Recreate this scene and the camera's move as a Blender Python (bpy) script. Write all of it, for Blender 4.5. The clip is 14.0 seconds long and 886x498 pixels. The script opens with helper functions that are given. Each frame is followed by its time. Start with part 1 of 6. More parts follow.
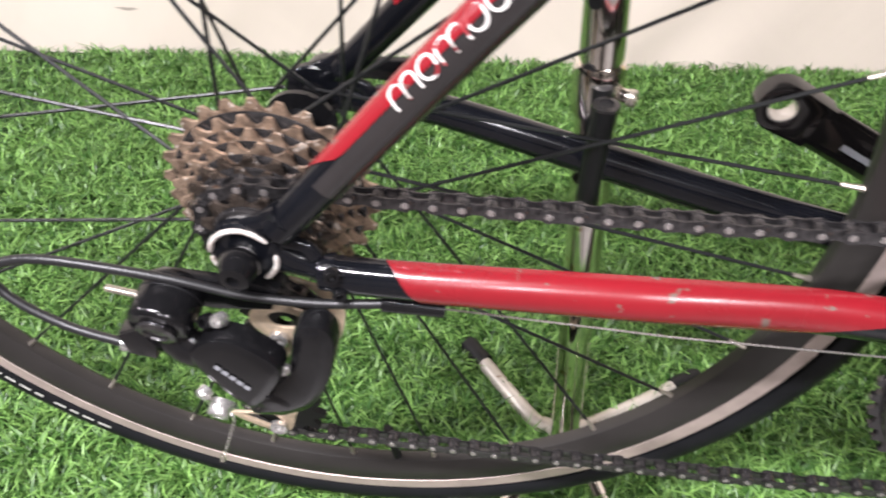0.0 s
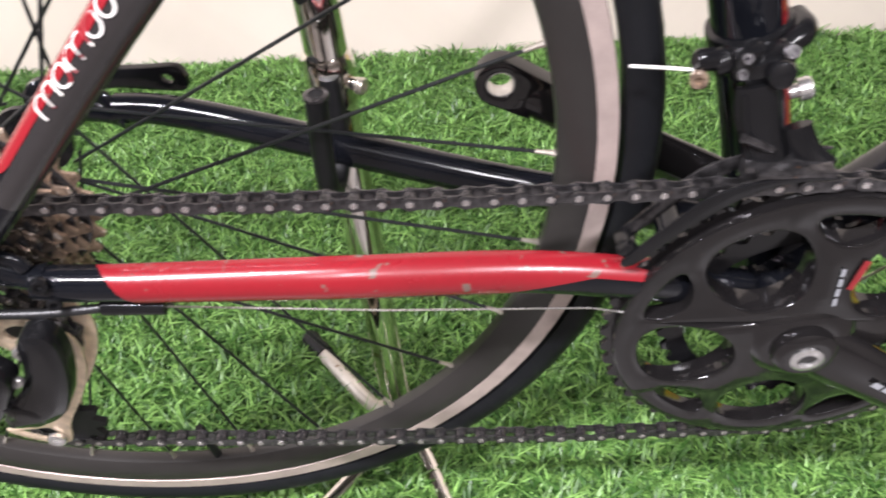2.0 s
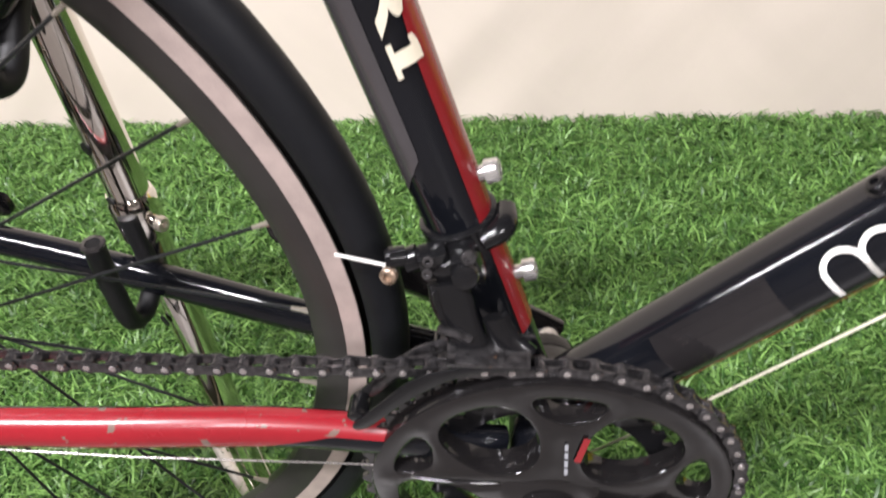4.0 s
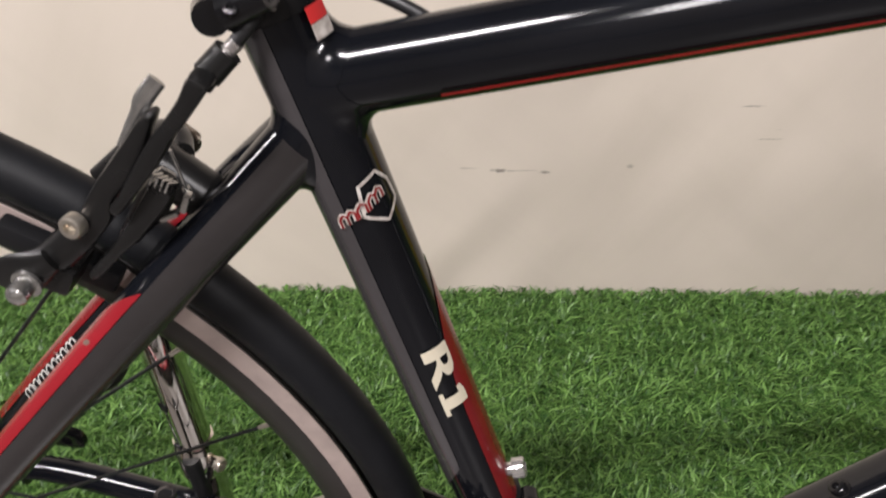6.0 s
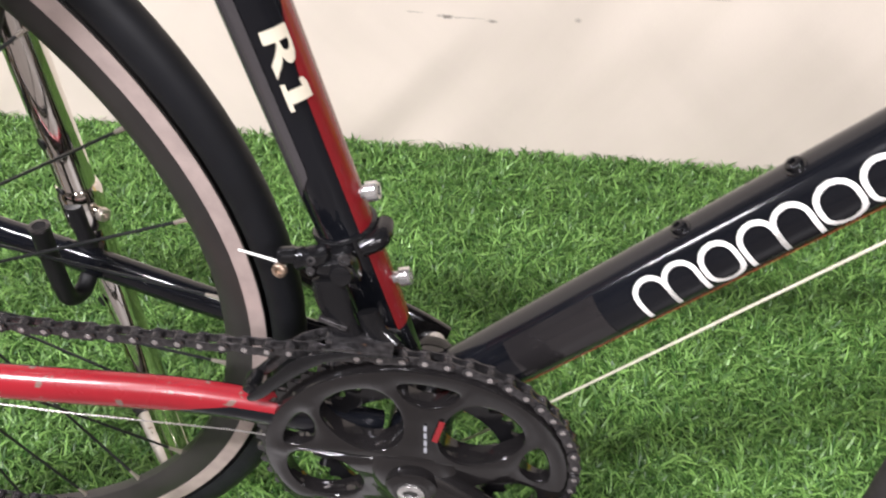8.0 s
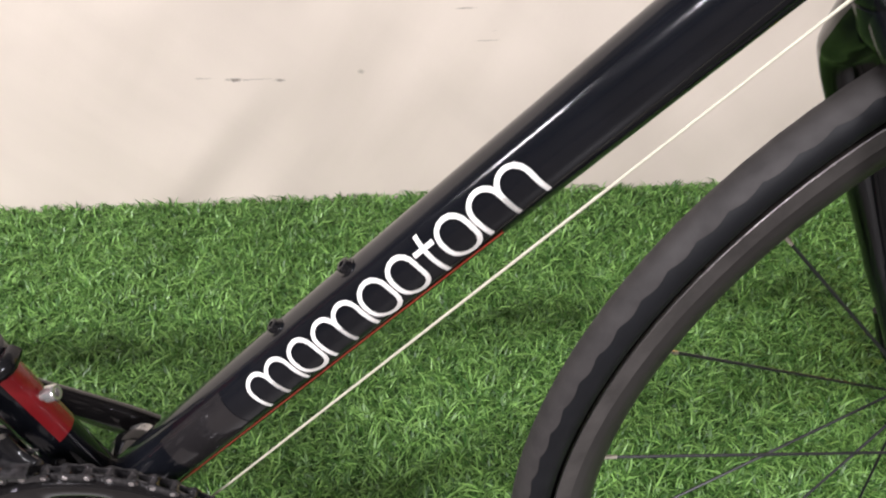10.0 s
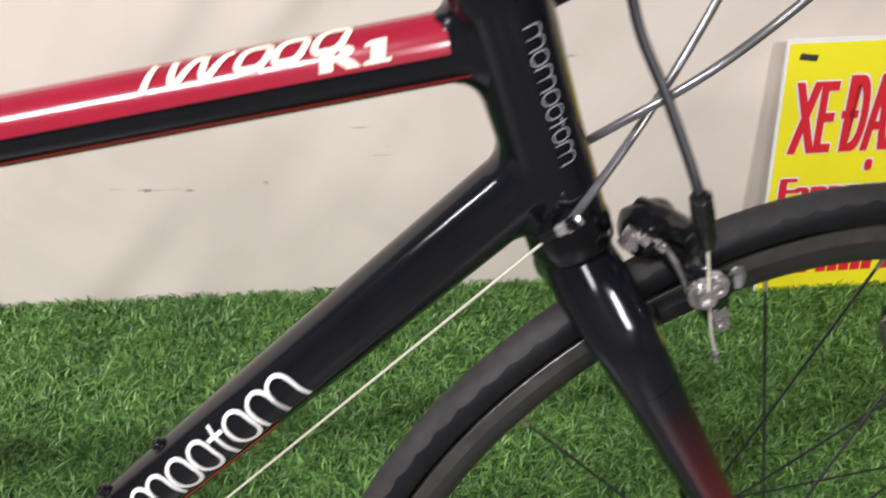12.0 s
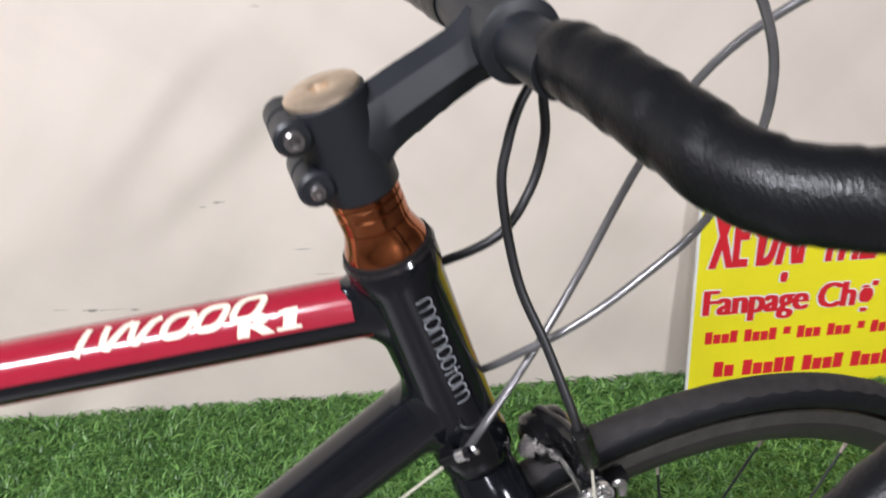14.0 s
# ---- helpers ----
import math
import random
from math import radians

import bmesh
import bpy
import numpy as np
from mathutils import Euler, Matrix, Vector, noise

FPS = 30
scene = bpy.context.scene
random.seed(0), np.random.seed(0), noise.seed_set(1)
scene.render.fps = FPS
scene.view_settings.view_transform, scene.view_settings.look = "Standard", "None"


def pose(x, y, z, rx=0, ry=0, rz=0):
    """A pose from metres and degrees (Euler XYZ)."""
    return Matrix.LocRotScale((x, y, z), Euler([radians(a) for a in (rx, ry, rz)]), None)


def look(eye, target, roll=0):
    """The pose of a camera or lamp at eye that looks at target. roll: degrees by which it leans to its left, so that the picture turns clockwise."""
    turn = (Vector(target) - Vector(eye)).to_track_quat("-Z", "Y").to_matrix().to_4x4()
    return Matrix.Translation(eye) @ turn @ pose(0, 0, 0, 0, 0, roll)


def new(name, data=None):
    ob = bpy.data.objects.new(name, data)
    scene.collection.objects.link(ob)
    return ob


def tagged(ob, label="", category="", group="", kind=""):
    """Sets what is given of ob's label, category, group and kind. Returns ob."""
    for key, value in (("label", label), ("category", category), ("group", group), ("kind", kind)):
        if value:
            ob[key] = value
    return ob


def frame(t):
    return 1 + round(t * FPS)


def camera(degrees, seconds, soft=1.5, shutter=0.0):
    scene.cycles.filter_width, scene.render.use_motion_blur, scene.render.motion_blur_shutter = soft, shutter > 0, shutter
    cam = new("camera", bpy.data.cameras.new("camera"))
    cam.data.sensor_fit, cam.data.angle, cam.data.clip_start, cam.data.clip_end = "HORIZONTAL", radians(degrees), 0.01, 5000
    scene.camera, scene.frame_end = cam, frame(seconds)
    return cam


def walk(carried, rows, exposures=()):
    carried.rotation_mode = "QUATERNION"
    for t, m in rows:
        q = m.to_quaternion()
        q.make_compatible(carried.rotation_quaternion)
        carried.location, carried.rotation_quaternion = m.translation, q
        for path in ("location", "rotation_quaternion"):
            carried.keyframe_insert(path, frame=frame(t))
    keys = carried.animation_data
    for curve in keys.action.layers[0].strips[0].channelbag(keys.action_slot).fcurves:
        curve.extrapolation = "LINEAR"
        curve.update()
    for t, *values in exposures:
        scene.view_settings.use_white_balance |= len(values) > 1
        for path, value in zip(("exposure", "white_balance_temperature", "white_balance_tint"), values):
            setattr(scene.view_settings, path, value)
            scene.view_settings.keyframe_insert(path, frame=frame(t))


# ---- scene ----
cam = camera(58.72, 14.0, soft=1.9, shutter=0.5)
PATH = [
    (0, (0.1373, -0.3095, 0.6372), (0.0112, 0.3953, -0.0609), -3.66),
    (0.5, (0.1821, -0.3142, 0.6382), (0.0835, 0.3904, -0.0646), -4.16),
    (1, (0.2000, -0.3116, 0.6349), (0.1235, 0.3934, -0.0702), -4.26),
    (1.5, (0.2072, -0.3102, 0.6351), (0.1371, 0.3932, -0.0722), -4.77),
    (2, (0.2467, -0.3161, 0.6398), (0.1976, 0.3884, -0.0682), -5.01),
    (2.5, (0.2926, -0.3111, 0.6417), (0.2734, 0.3915, -0.0696), -4.32),
    (2.7, (0.3110, -0.3069, 0.6434), (0.3017, 0.3918, -0.0720), -4.01),
    (4.8, (0.4158, -0.2612, 0.7473), (0.2613, 0.4838, 0.0984), -5.65),
    (5, (0.4178, -0.2608, 0.7617), (0.2567, 0.4925, 0.1240), -5.76),
    (5.5, (0.3979, -0.2603, 0.7969), (0.2568, 0.5179, 0.1850), -4.61),
    (6, (0.3794, -0.2679, 0.8182), (0.2933, 0.5370, 0.2311), -3.31),
    (6.5, (0.3666, -0.2801, 0.8341), (0.3310, 0.5482, 0.2750), -2.36),
    (7, (0.3873, -0.2911, 0.8091), (0.3708, 0.5359, 0.2471), -0.34),
    (7.5, (0.4221, -0.3136, 0.7721), (0.3903, 0.4742, 0.1570), 2.37),
    (8, (0.4480, -0.3282, 0.7394), (0.3904, 0.4134, 0.0710), 1.59),
    (8.5, (0.5099, -0.3241, 0.7530), (0.4540, 0.4070, 0.0730), -0.34),
    (9, (0.5771, -0.3143, 0.7695), (0.5541, 0.4217, 0.0929), -1.58),
    (9.2, (0.6009, -0.3101, 0.7725), (0.5930, 0.4272, 0.0969), -1.67),
    (11.3, (0.6738, -0.3343, 0.8828), (0.7082, 0.3594, 0.3167), -0.92),
    (11.5, (0.6936, -0.3316, 0.8908), (0.7383, 0.3653, 0.3231), -0.43),
    (12, (0.7533, -0.3306, 0.9266), (0.8023, 0.3744, 0.3692), -0.11),
    (12.5, (0.7952, -0.3418, 0.9636), (0.8453, 0.3820, 0.4309), -1.09),
    (13, (0.8478, -0.3290, 0.9959), (0.9145, 0.4126, 0.4904), -0.05),
    (13.2, (0.8515, -0.3270, 0.9998), (0.9170, 0.4212, 0.5115), 0.25),
    (13.5, (0.8275, -0.3307, 0.9934), (0.8816, 0.4203, 0.5002), 1.48),
    (14, (0.7803, -0.3165, 1.0274), (0.8811, 0.4234, 0.5249), 1.53),
]
EXPOSURES = [(0.0, 0.72, 6350, 16), (1.0, 0.77, 6350, 16.5), (2.0, 0.77, 6300, 16.5), (2.7, 0.78, 6250, 16), (5.0, 0.33, 6550, 13.5), (6.0, -0.06, 6600, 13.5), (6.5, 0.25, 6600, 14), (7.0, 0.24, 6500, 15), (8.0, 0.64, 6350, 15), (8.5, 0.81, 6350, 15.5), (9.0, 0.54, 6350, 15.5), (11.5, 0.38, 6350, 14), (12.5, 0.15, 6150, 13), (13.0, 0.12, 6100, 13.5), (14.0, 0.26, 6050, 12.5)]
walk(cam, [(t, look(eye, target, roll)) for t, eye, target, roll in PATH], EXPOSURES)

# ---------------------------------------------------------------- world and lamps
world = bpy.data.worlds.new("room_air")
scene.world = world
world.use_nodes = True
world.node_tree.nodes["Background"].inputs[0].default_value = (1.0, 0.95, 0.88, 1)
world.node_tree.nodes["Background"].inputs[1].default_value = 0.25


def ceiling_lamp(x, y, z, sx, sy, power, colour, turn=0.0):
    lamp = bpy.data.lights.new("fluorescent_light", "AREA")
    lamp.shape, lamp.size, lamp.size_y, lamp.energy, lamp.color = "RECTANGLE", sx, sy, power, colour
    ob = new("fluorescent_light", lamp)
    ob.matrix_world = pose(x, y, z, 0, 0, turn)
    return ob


ceiling_lamp(-0.50, -1.05, 2.45, 1.2, 0.12, 110, (1.0, 0.98, 0.985))
ceiling_lamp(2.25, -2.60, 2.55, 1.2, 0.14, 98, (1.0, 0.98, 0.985), 90)
# added fill from the front; no fitting is known at this spot
ceiling_lamp(0.60, -2.60, 2.55, 1.2, 0.30, 36, (1.0, 0.98, 0.985), 90)
ceiling_lamp(-3.05, -0.55, 2.55, 1.2, 0.12, 58, (1.0, 0.98, 0.985))


# ---------------------------------------------------------------- materials
def material(name, colour, rough=0.5, metal=0.0, vary=0.0, scale=40.0, bump=0.0, bump_scale=200.0, coat=0.0, colour2=None, island=False, spec=0.5, stain_or_glint=None, cells=False):
    """A procedural surface: two colours mixed by coarse and fine noise, uneven gloss and fine relief."""
    m = bpy.data.materials.new(name)
    m.use_nodes = True
    nodes, links = m.node_tree.nodes, m.node_tree.links
    b = nodes["Principled BSDF"]
    b.inputs["Roughness"].default_value, b.inputs["Metallic"].default_value = rough, metal
    b.inputs["Coat Weight"].default_value, b.inputs["Coat Roughness"].default_value = coat, 0.06
    b.inputs["Specular IOR Level"].default_value = spec
    where = nodes.new("ShaderNodeTexCoord")
    c2 = colour2 or tuple(v * (1 - vary) for v in colour)
    coarse, fine, mix = nodes.new("ShaderNodeTexNoise"), nodes.new("ShaderNodeTexNoise"), nodes.new("ShaderNodeMix")
    coarse.inputs["Scale"].default_value, coarse.inputs["Detail"].default_value = scale, 5
    fine.inputs["Scale"].default_value, fine.inputs["Detail"].default_value = bump_scale, 3
    mix.data_type = "RGBA"
    mix.inputs["A"].default_value, mix.inputs["B"].default_value = (*colour, 1), (*c2, 1)
    for node in (coarse, fine):
        links.new(where.outputs["Object"], node.inputs["Vector"])
    add = nodes.new("ShaderNodeMath")
    add.operation, add.inputs[1].default_value = "MULTIPLY_ADD", 0.35
    links.new(fine.outputs["Fac"], add.inputs[0])
    links.new(coarse.outputs["Fac"], add.inputs[2])
    ramp = nodes.new("ShaderNodeMapRange")
    ramp.inputs["From Min"].default_value, ramp.inputs["From Max"].default_value = 0.5, 0.9
    links.new(add.outputs[0], ramp.inputs["Value"])
    factor = ramp.outputs["Result"]
    if island:
        geo = nodes.new("ShaderNodeNewGeometry")
        few = nodes.new("ShaderNodeMath")
        few.operation, few.inputs[1].default_value = "POWER", 1.7
        links.new(geo.outputs["Random Per Island"], few.inputs[0])
        factor = few.outputs[0]
    links.new(factor, mix.inputs["Factor"])
    out = mix.outputs["Result"]
    if stain_or_glint:
        # hard-bordered marks in a colour of their own: wear, and glints painted on the sprockets
        tint, size, cut = stain_or_glint
        spots, cutoff, over = nodes.new("ShaderNodeTexNoise"), nodes.new("ShaderNodeMapRange"), nodes.new("ShaderNodeMix")
        spots.inputs["Scale"].default_value, spots.inputs["Detail"].default_value = size, 4
        links.new(where.outputs["Object"], spots.inputs["Vector"])
        cutoff.inputs["From Min"].default_value, cutoff.inputs["From Max"].default_value = cut, cut + 0.03
        links.new(spots.outputs["Fac"], cutoff.inputs["Value"])
        over.data_type = "RGBA"
        over.inputs["B"].default_value = (*tint, 1)
        links.new(out, over.inputs["A"])
        links.new(cutoff.outputs["Result"], over.inputs["Factor"])
        out = over.outputs["Result"]
    links.new(out, b.inputs["Base Color"])
    gloss = nodes.new("ShaderNodeMapRange")
    gloss.inputs["To Min"].default_value, gloss.inputs["To Max"].default_value = rough * 0.75, min(1.0, rough * 1.3)
    links.new(coarse.outputs["Fac"], gloss.inputs["Value"])
    links.new(gloss.outputs["Result"], b.inputs["Roughness"])
    if bump:
        relief = nodes.new("ShaderNodeBump")
        relief.inputs["Strength"].default_value, relief.inputs["Distance"].default_value = 1.0, bump
        height = fine.outputs["Fac"]
        if cells:
            # small pits, as in perforated cork tape
            pits = nodes.new("ShaderNodeTexVoronoi")
            pits.inputs["Scale"].default_value = bump_scale
            links.new(where.outputs["Object"], pits.inputs["Vector"])
            height = pits.outputs["Distance"]
        links.new(height, relief.inputs["Height"])
        links.new(relief.outputs["Normal"], b.inputs["Normal"])
    return m


BLACK_PAINT = material("black_paint", (0.0050, 0.0056, 0.0076), 0.12, vary=0.3, scale=25, coat=0.06, bump=0.00002, bump_scale=700, spec=0.38)
GREY_PAINT = material("anthracite_paint", (0.0140, 0.0128, 0.0134), 0.10, vary=0.15, scale=25, coat=0.15)
RED_PAINT = material("red_paint", (0.215, 0.0095, 0.015), 0.26, vary=0.16, scale=14, coat=0.12, stain_or_glint=((0.13, 0.085, 0.07), 120, 0.64))
DARK_RED = material("dark_red_paint", (0.20, 0.010, 0.013), 0.24, vary=0.2, scale=30, coat=0.2)
CRIMSON = material("crimson_paint", (0.25, 0.012, 0.026), 0.18, vary=0.12, scale=30, coat=0.5)
WHITE_INK = material("white_ink", (0.74, 0.72, 0.68), 0.4, vary=0.15, scale=60)
CHIPPED_INK = material("chipped_white_ink", (0.72, 0.69, 0.65), 0.4, vary=0.15, scale=60, stain_or_glint=((0.22, 0.015, 0.02), 130, 0.56))
WORN_INK = material("worn_ink", (0.62, 0.58, 0.54), 0.5, vary=0.5, scale=300, colour2=(0.25, 0.20, 0.17))
CREAM_INK = material("cream_ink", (0.66, 0.60, 0.47), 0.45, vary=0.12, scale=60)
GREY_INK = material("grey_ink", (0.30, 0.31, 0.33), 0.35, vary=0.2, scale=60)
RED_INK = material("red_ink", (0.60, 0.03, 0.03), 0.4, vary=0.1)
RUBBER = material("tyre_rubber", (0.007, 0.0075, 0.009), 0.5, vary=0.35, scale=60, bump=0.0001, bump_scale=1200, spec=0.22)
TREAD = material("worn_tyre_tread", (0.030, 0.027, 0.026), 0.7, vary=0.35, scale=80, bump=0.0001, bump_scale=1500, spec=0.28)
SOFT_RUBBER = material("soft_rubber", (0.007, 0.007, 0.008), 0.5, vary=0.3, bump=0.0001, bump_scale=700, spec=0.3)
RIM_DARK = material("rim_dark", (0.028, 0.0255, 0.024), 0.36, 0.2, vary=0.25, scale=30, bump=0.00003, bump_scale=900)
RIM_TRACK = material("rim_brake_track", (0.50, 0.405, 0.37), 0.40, 0.4, vary=0.25, scale=55, bump=0.00003, bump_scale=1400)
FRONT_TRACK = material("front_rim_track", (0.13, 0.12, 0.115), 0.4, 0.7, vary=0.4, scale=55, bump=0.00003, bump_scale=1400)
SPOKE = material("black_spoke", (0.012, 0.013, 0.014), 0.35, 0.3, vary=0.2)
NIPPLE = material("silver_nipple", (0.55, 0.50, 0.43), 0.28, 0.85, vary=0.25)
CHROME = material("chrome", (0.80, 0.76, 0.71), 0.06, 1.0, vary=0.08, scale=30, stain_or_glint=((0.45, 0.33, 0.24), 60, 0.66))
BRIGHT = material("bright_plated_steel", (0.66, 0.65, 0.63), 0.20, 0.92, vary=0.35, scale=160)
STEEL = material("bright_steel", (0.64, 0.625, 0.605), 0.2, 0.8, vary=0.25, scale=200)
# the pale specks on both sprocket steels are glints painted into the colour
RUSTY = material("rusty_sprocket", (0.48, 0.355, 0.26), 0.33, 0.65, scale=170, colour2=(0.065, 0.043, 0.031), bump=0.00012, bump_scale=900, stain_or_glint=((0.78, 0.69, 0.60), 190, 0.63))
DARK_COG = material("greasy_sprocket", (0.17, 0.135, 0.11), 0.26, 0.75, scale=200, colour2=(0.030, 0.024, 0.020), bump=0.0001, bump_scale=900, stain_or_glint=((0.70, 0.64, 0.58), 230, 0.64))
GREASE_STEEL = material("greasy_chain_steel", (0.115, 0.110, 0.112), 0.20, 0.8, scale=260, colour2=(0.024, 0.023, 0.024), bump=0.00006, bump_scale=900, stain_or_glint=((0.20, 0.12, 0.08), 150, 0.68))
BOLT_STEEL = material("dull_bolt_steel", (0.27, 0.255, 0.25), 0.24, 0.85, vary=0.4, scale=300)
PIN_STEEL = material("chain_pin_steel", (0.60, 0.56, 0.54), 0.27, 0.8, vary=0.4, scale=300)
BLACK_ALLOY = material("black_alloy", (0.0065, 0.0065, 0.0072), 0.15, vary=0.3, scale=60, coat=0.0, bump=0.00002, bump_scale=700, spec=0.36)
SATIN_BLACK = material("satin_black_alloy", (0.0100, 0.0097, 0.0097), 0.28, vary=0.3, scale=60, bump=0.00002, bump_scale=900, spec=0.42)
CRANK_BLACK = material("crank_black", (0.0085, 0.0078, 0.0080), 0.09, vary=0.3, scale=60, coat=0.25, bump=0.00002, bump_scale=900, spec=0.5)
MATT_BLACK = material("matt_black_alloy", (0.0115, 0.0135, 0.0165), 0.42, 0.0, vary=0.2, scale=60, bump=0.00003, bump_scale=900, spec=0.4)
GOLD_PLATE = material("tarnished_cage_plate", (0.74, 0.59, 0.43), 0.34, 0.6, vary=0.35, scale=140)
COPPER = material("copper_anodised", (0.52, 0.175, 0.070), 0.13, 1.0, vary=0.35, scale=80)
GOLD_CAP = material("brushed_gold_cap", (0.72, 0.58, 0.43), 0.38, 0.9, vary=0.12, scale=200)
TAPE = material("handlebar_tape", (0.0062, 0.0066, 0.0075), 0.34, vary=0.35, scale=90, bump=0.00015, bump_scale=800, spec=0.26, cells=True)
HOUSING = material("grey_cable_housing", (0.20, 0.195, 0.195), 0.24, 0.6, vary=0.3, scale=60, coat=0.3)
HOUSING_BLACK = material("black_cable_housing", (0.012, 0.012, 0.013), 0.4, vary=0.3, scale=60)
WIRE = material("bare_cable", (0.66, 0.63, 0.50), 0.4, 0.35, vary=0.2, scale=900)
SIGN_YELLOW = material("yellow_vinyl", (0.86, 0.76, 0.015), 0.42, vary=0.06, scale=8)
SIGN_RED = material("sign_red_print", (0.66, 0.018, 0.03), 0.45, vary=0.08)
SIGN_WHITE = material("sign_white", (0.80, 0.79, 0.76), 0.45, vary=0.05)
BLUE_PLASTIC = material("blue_sticker", (0.03, 0.26, 0.62), 0.4, vary=0.2)
STAND_PAINT = material("ivory_painted_steel", (0.62, 0.57, 0.50), 0.35, 0.3, vary=0.15, scale=60, stain_or_glint=((0.30, 0.22, 0.16), 140, 0.66))
PLASTER = material("grey_plaster", (0.22, 0.22, 0.22), 0.9, vary=0.05, scale=3, bump=0.0003, bump_scale=90)
GRASS = material("artificial_grass", (0.024, 0.078, 0.012), 0.36, colour2=(0.215, 0.400, 0.100), island=True, spec=0.30)
TURF_BASE = material("turf_backing", (0.018, 0.062, 0.007), 0.95, vary=0.5, scale=80, bump=0.002, bump_scale=300)
UNSEEN_FLOOR = material("unseen_floor_tile", (0.085, 0.075, 0.068), 0.35, vary=0.12, scale=4, bump=0.0002, bump_scale=60)
STAY_SHEEN = material("stay_grey_sheen", (0.025, 0.0225, 0.0225), 0.16, vary=0.15, scale=25, coat=0.2)
FLANK_PAINT = material("seat_tube_grey_paint", (0.048, 0.044, 0.046), 0.22, vary=0.15, scale=25, coat=0.15)


# ---------------------------------------------------------------- shapes
def join(*shapes):
    verts, faces = [], []
    for v, f in shapes:
        n = len(verts)
        verts.extend(v)
        faces.extend([tuple(i + n for i in face) for face in f])
    return verts, faces


def moved(m, shape):
    return [tuple(m @ Vector(v)) for v in shape[0]], shape[1]


def part(name, shape, mat, parent=None, label="", angle=38):
    mesh = bpy.data.meshes.new(name)
    mesh.from_pydata([tuple(v) for v in shape[0]], [], shape[1])
    mesh.materials.append(mat)
    mesh.shade_smooth()
    mesh.set_sharp_from_angle(angle=radians(angle))
    mesh.update()
    ob = new(name, mesh)
    if parent is not None:
        ob.parent = parent
    return tagged(ob, label)


def twin(ob, m, parent=None):
    """Another part on the same mesh."""
    o = ob.copy()
    scene.collection.objects.link(o)
    o.parent = parent or ob.parent
    o.matrix_basis = m
    return o


def spline(points, n=8, closed=False):
    p = [Vector(q) for q in points]
    out = []
    count = len(p)
    for i in range(count if closed else count - 1):
        a, b = p[i], p[(i + 1) % count]
        if closed:
            z, c = p[i - 1], p[(i + 2) % count]
        else:
            z, c = p[max(i - 1, 0)], p[min(i + 2, count - 1)]
        for k in range(n):
            t = k / n
            out.append(0.5 * ((2 * a) + (b - z) * t + (2 * z - 5 * a + 4 * b - c) * t * t + (3 * a - z - 3 * b + c) * t ** 3))
    if not closed:
        out.append(p[-1])
    return out


def frames_along(path, ref):
    """Tangent, side and up at each point of a path; up stays as near to ref as it can."""
    out = []
    for i, q in enumerate(path):
        t = (path[min(i + 1, len(path) - 1)] - path[max(i - 1, 0)]).normalized()
        if ref is None:
            up = out[-1][2] if out else (Vector((0, 0, 1)) if abs(t.z) < 0.9 else Vector((0, 1, 0)))
        else:
            up = Vector(ref)
        side = t.cross(up).normalized()
        out.append((t, side, side.cross(t).normalized()))
    return out


def tube(points, radius, n=18, ref=None, cap=True, smooth=0, closed=False):
    """A swept tube; radius: a number, or for each given point a number or (half width across, half height along ref)."""
    given = [Vector(p) for p in points]
    if isinstance(radius, (int, float)):
        radius = [radius] * len(given)
    radius = [r if isinstance(r, tuple) else (r, r) for r in radius]
    if smooth:
        path = spline(given, smooth)
        radii = []
        for i in range(len(given) - 1):
            for k in range(smooth):
                t = k / smooth
                t = t * t * (3 - 2 * t)
                radii.append(tuple(a + (b - a) * t for a, b in zip(radius[i], radius[i + 1])))
        radii.append(radius[-1])
    else:
        path, radii = given, radius
    verts, faces = [], []
    for q, (t, side, up), (ra, rb) in zip(path, frames_along(path, ref), radii):
        for k in range(n):
            a = 2 * math.pi * k / n
            verts.append(tuple(q + side * (ra * math.cos(a)) + up * (rb * math.sin(a))))
    rows = len(path)
    for i in range(rows - 1):
        for k in range(n):
            j = (k + 1) % n
            faces.append((i * n + k, i * n + j, (i + 1) * n + j, (i + 1) * n + k))
    if cap:
        faces.append(tuple(range(n - 1, -1, -1)))
        faces.append(tuple((rows - 1) * n + k for k in range(n)))
    return verts, faces


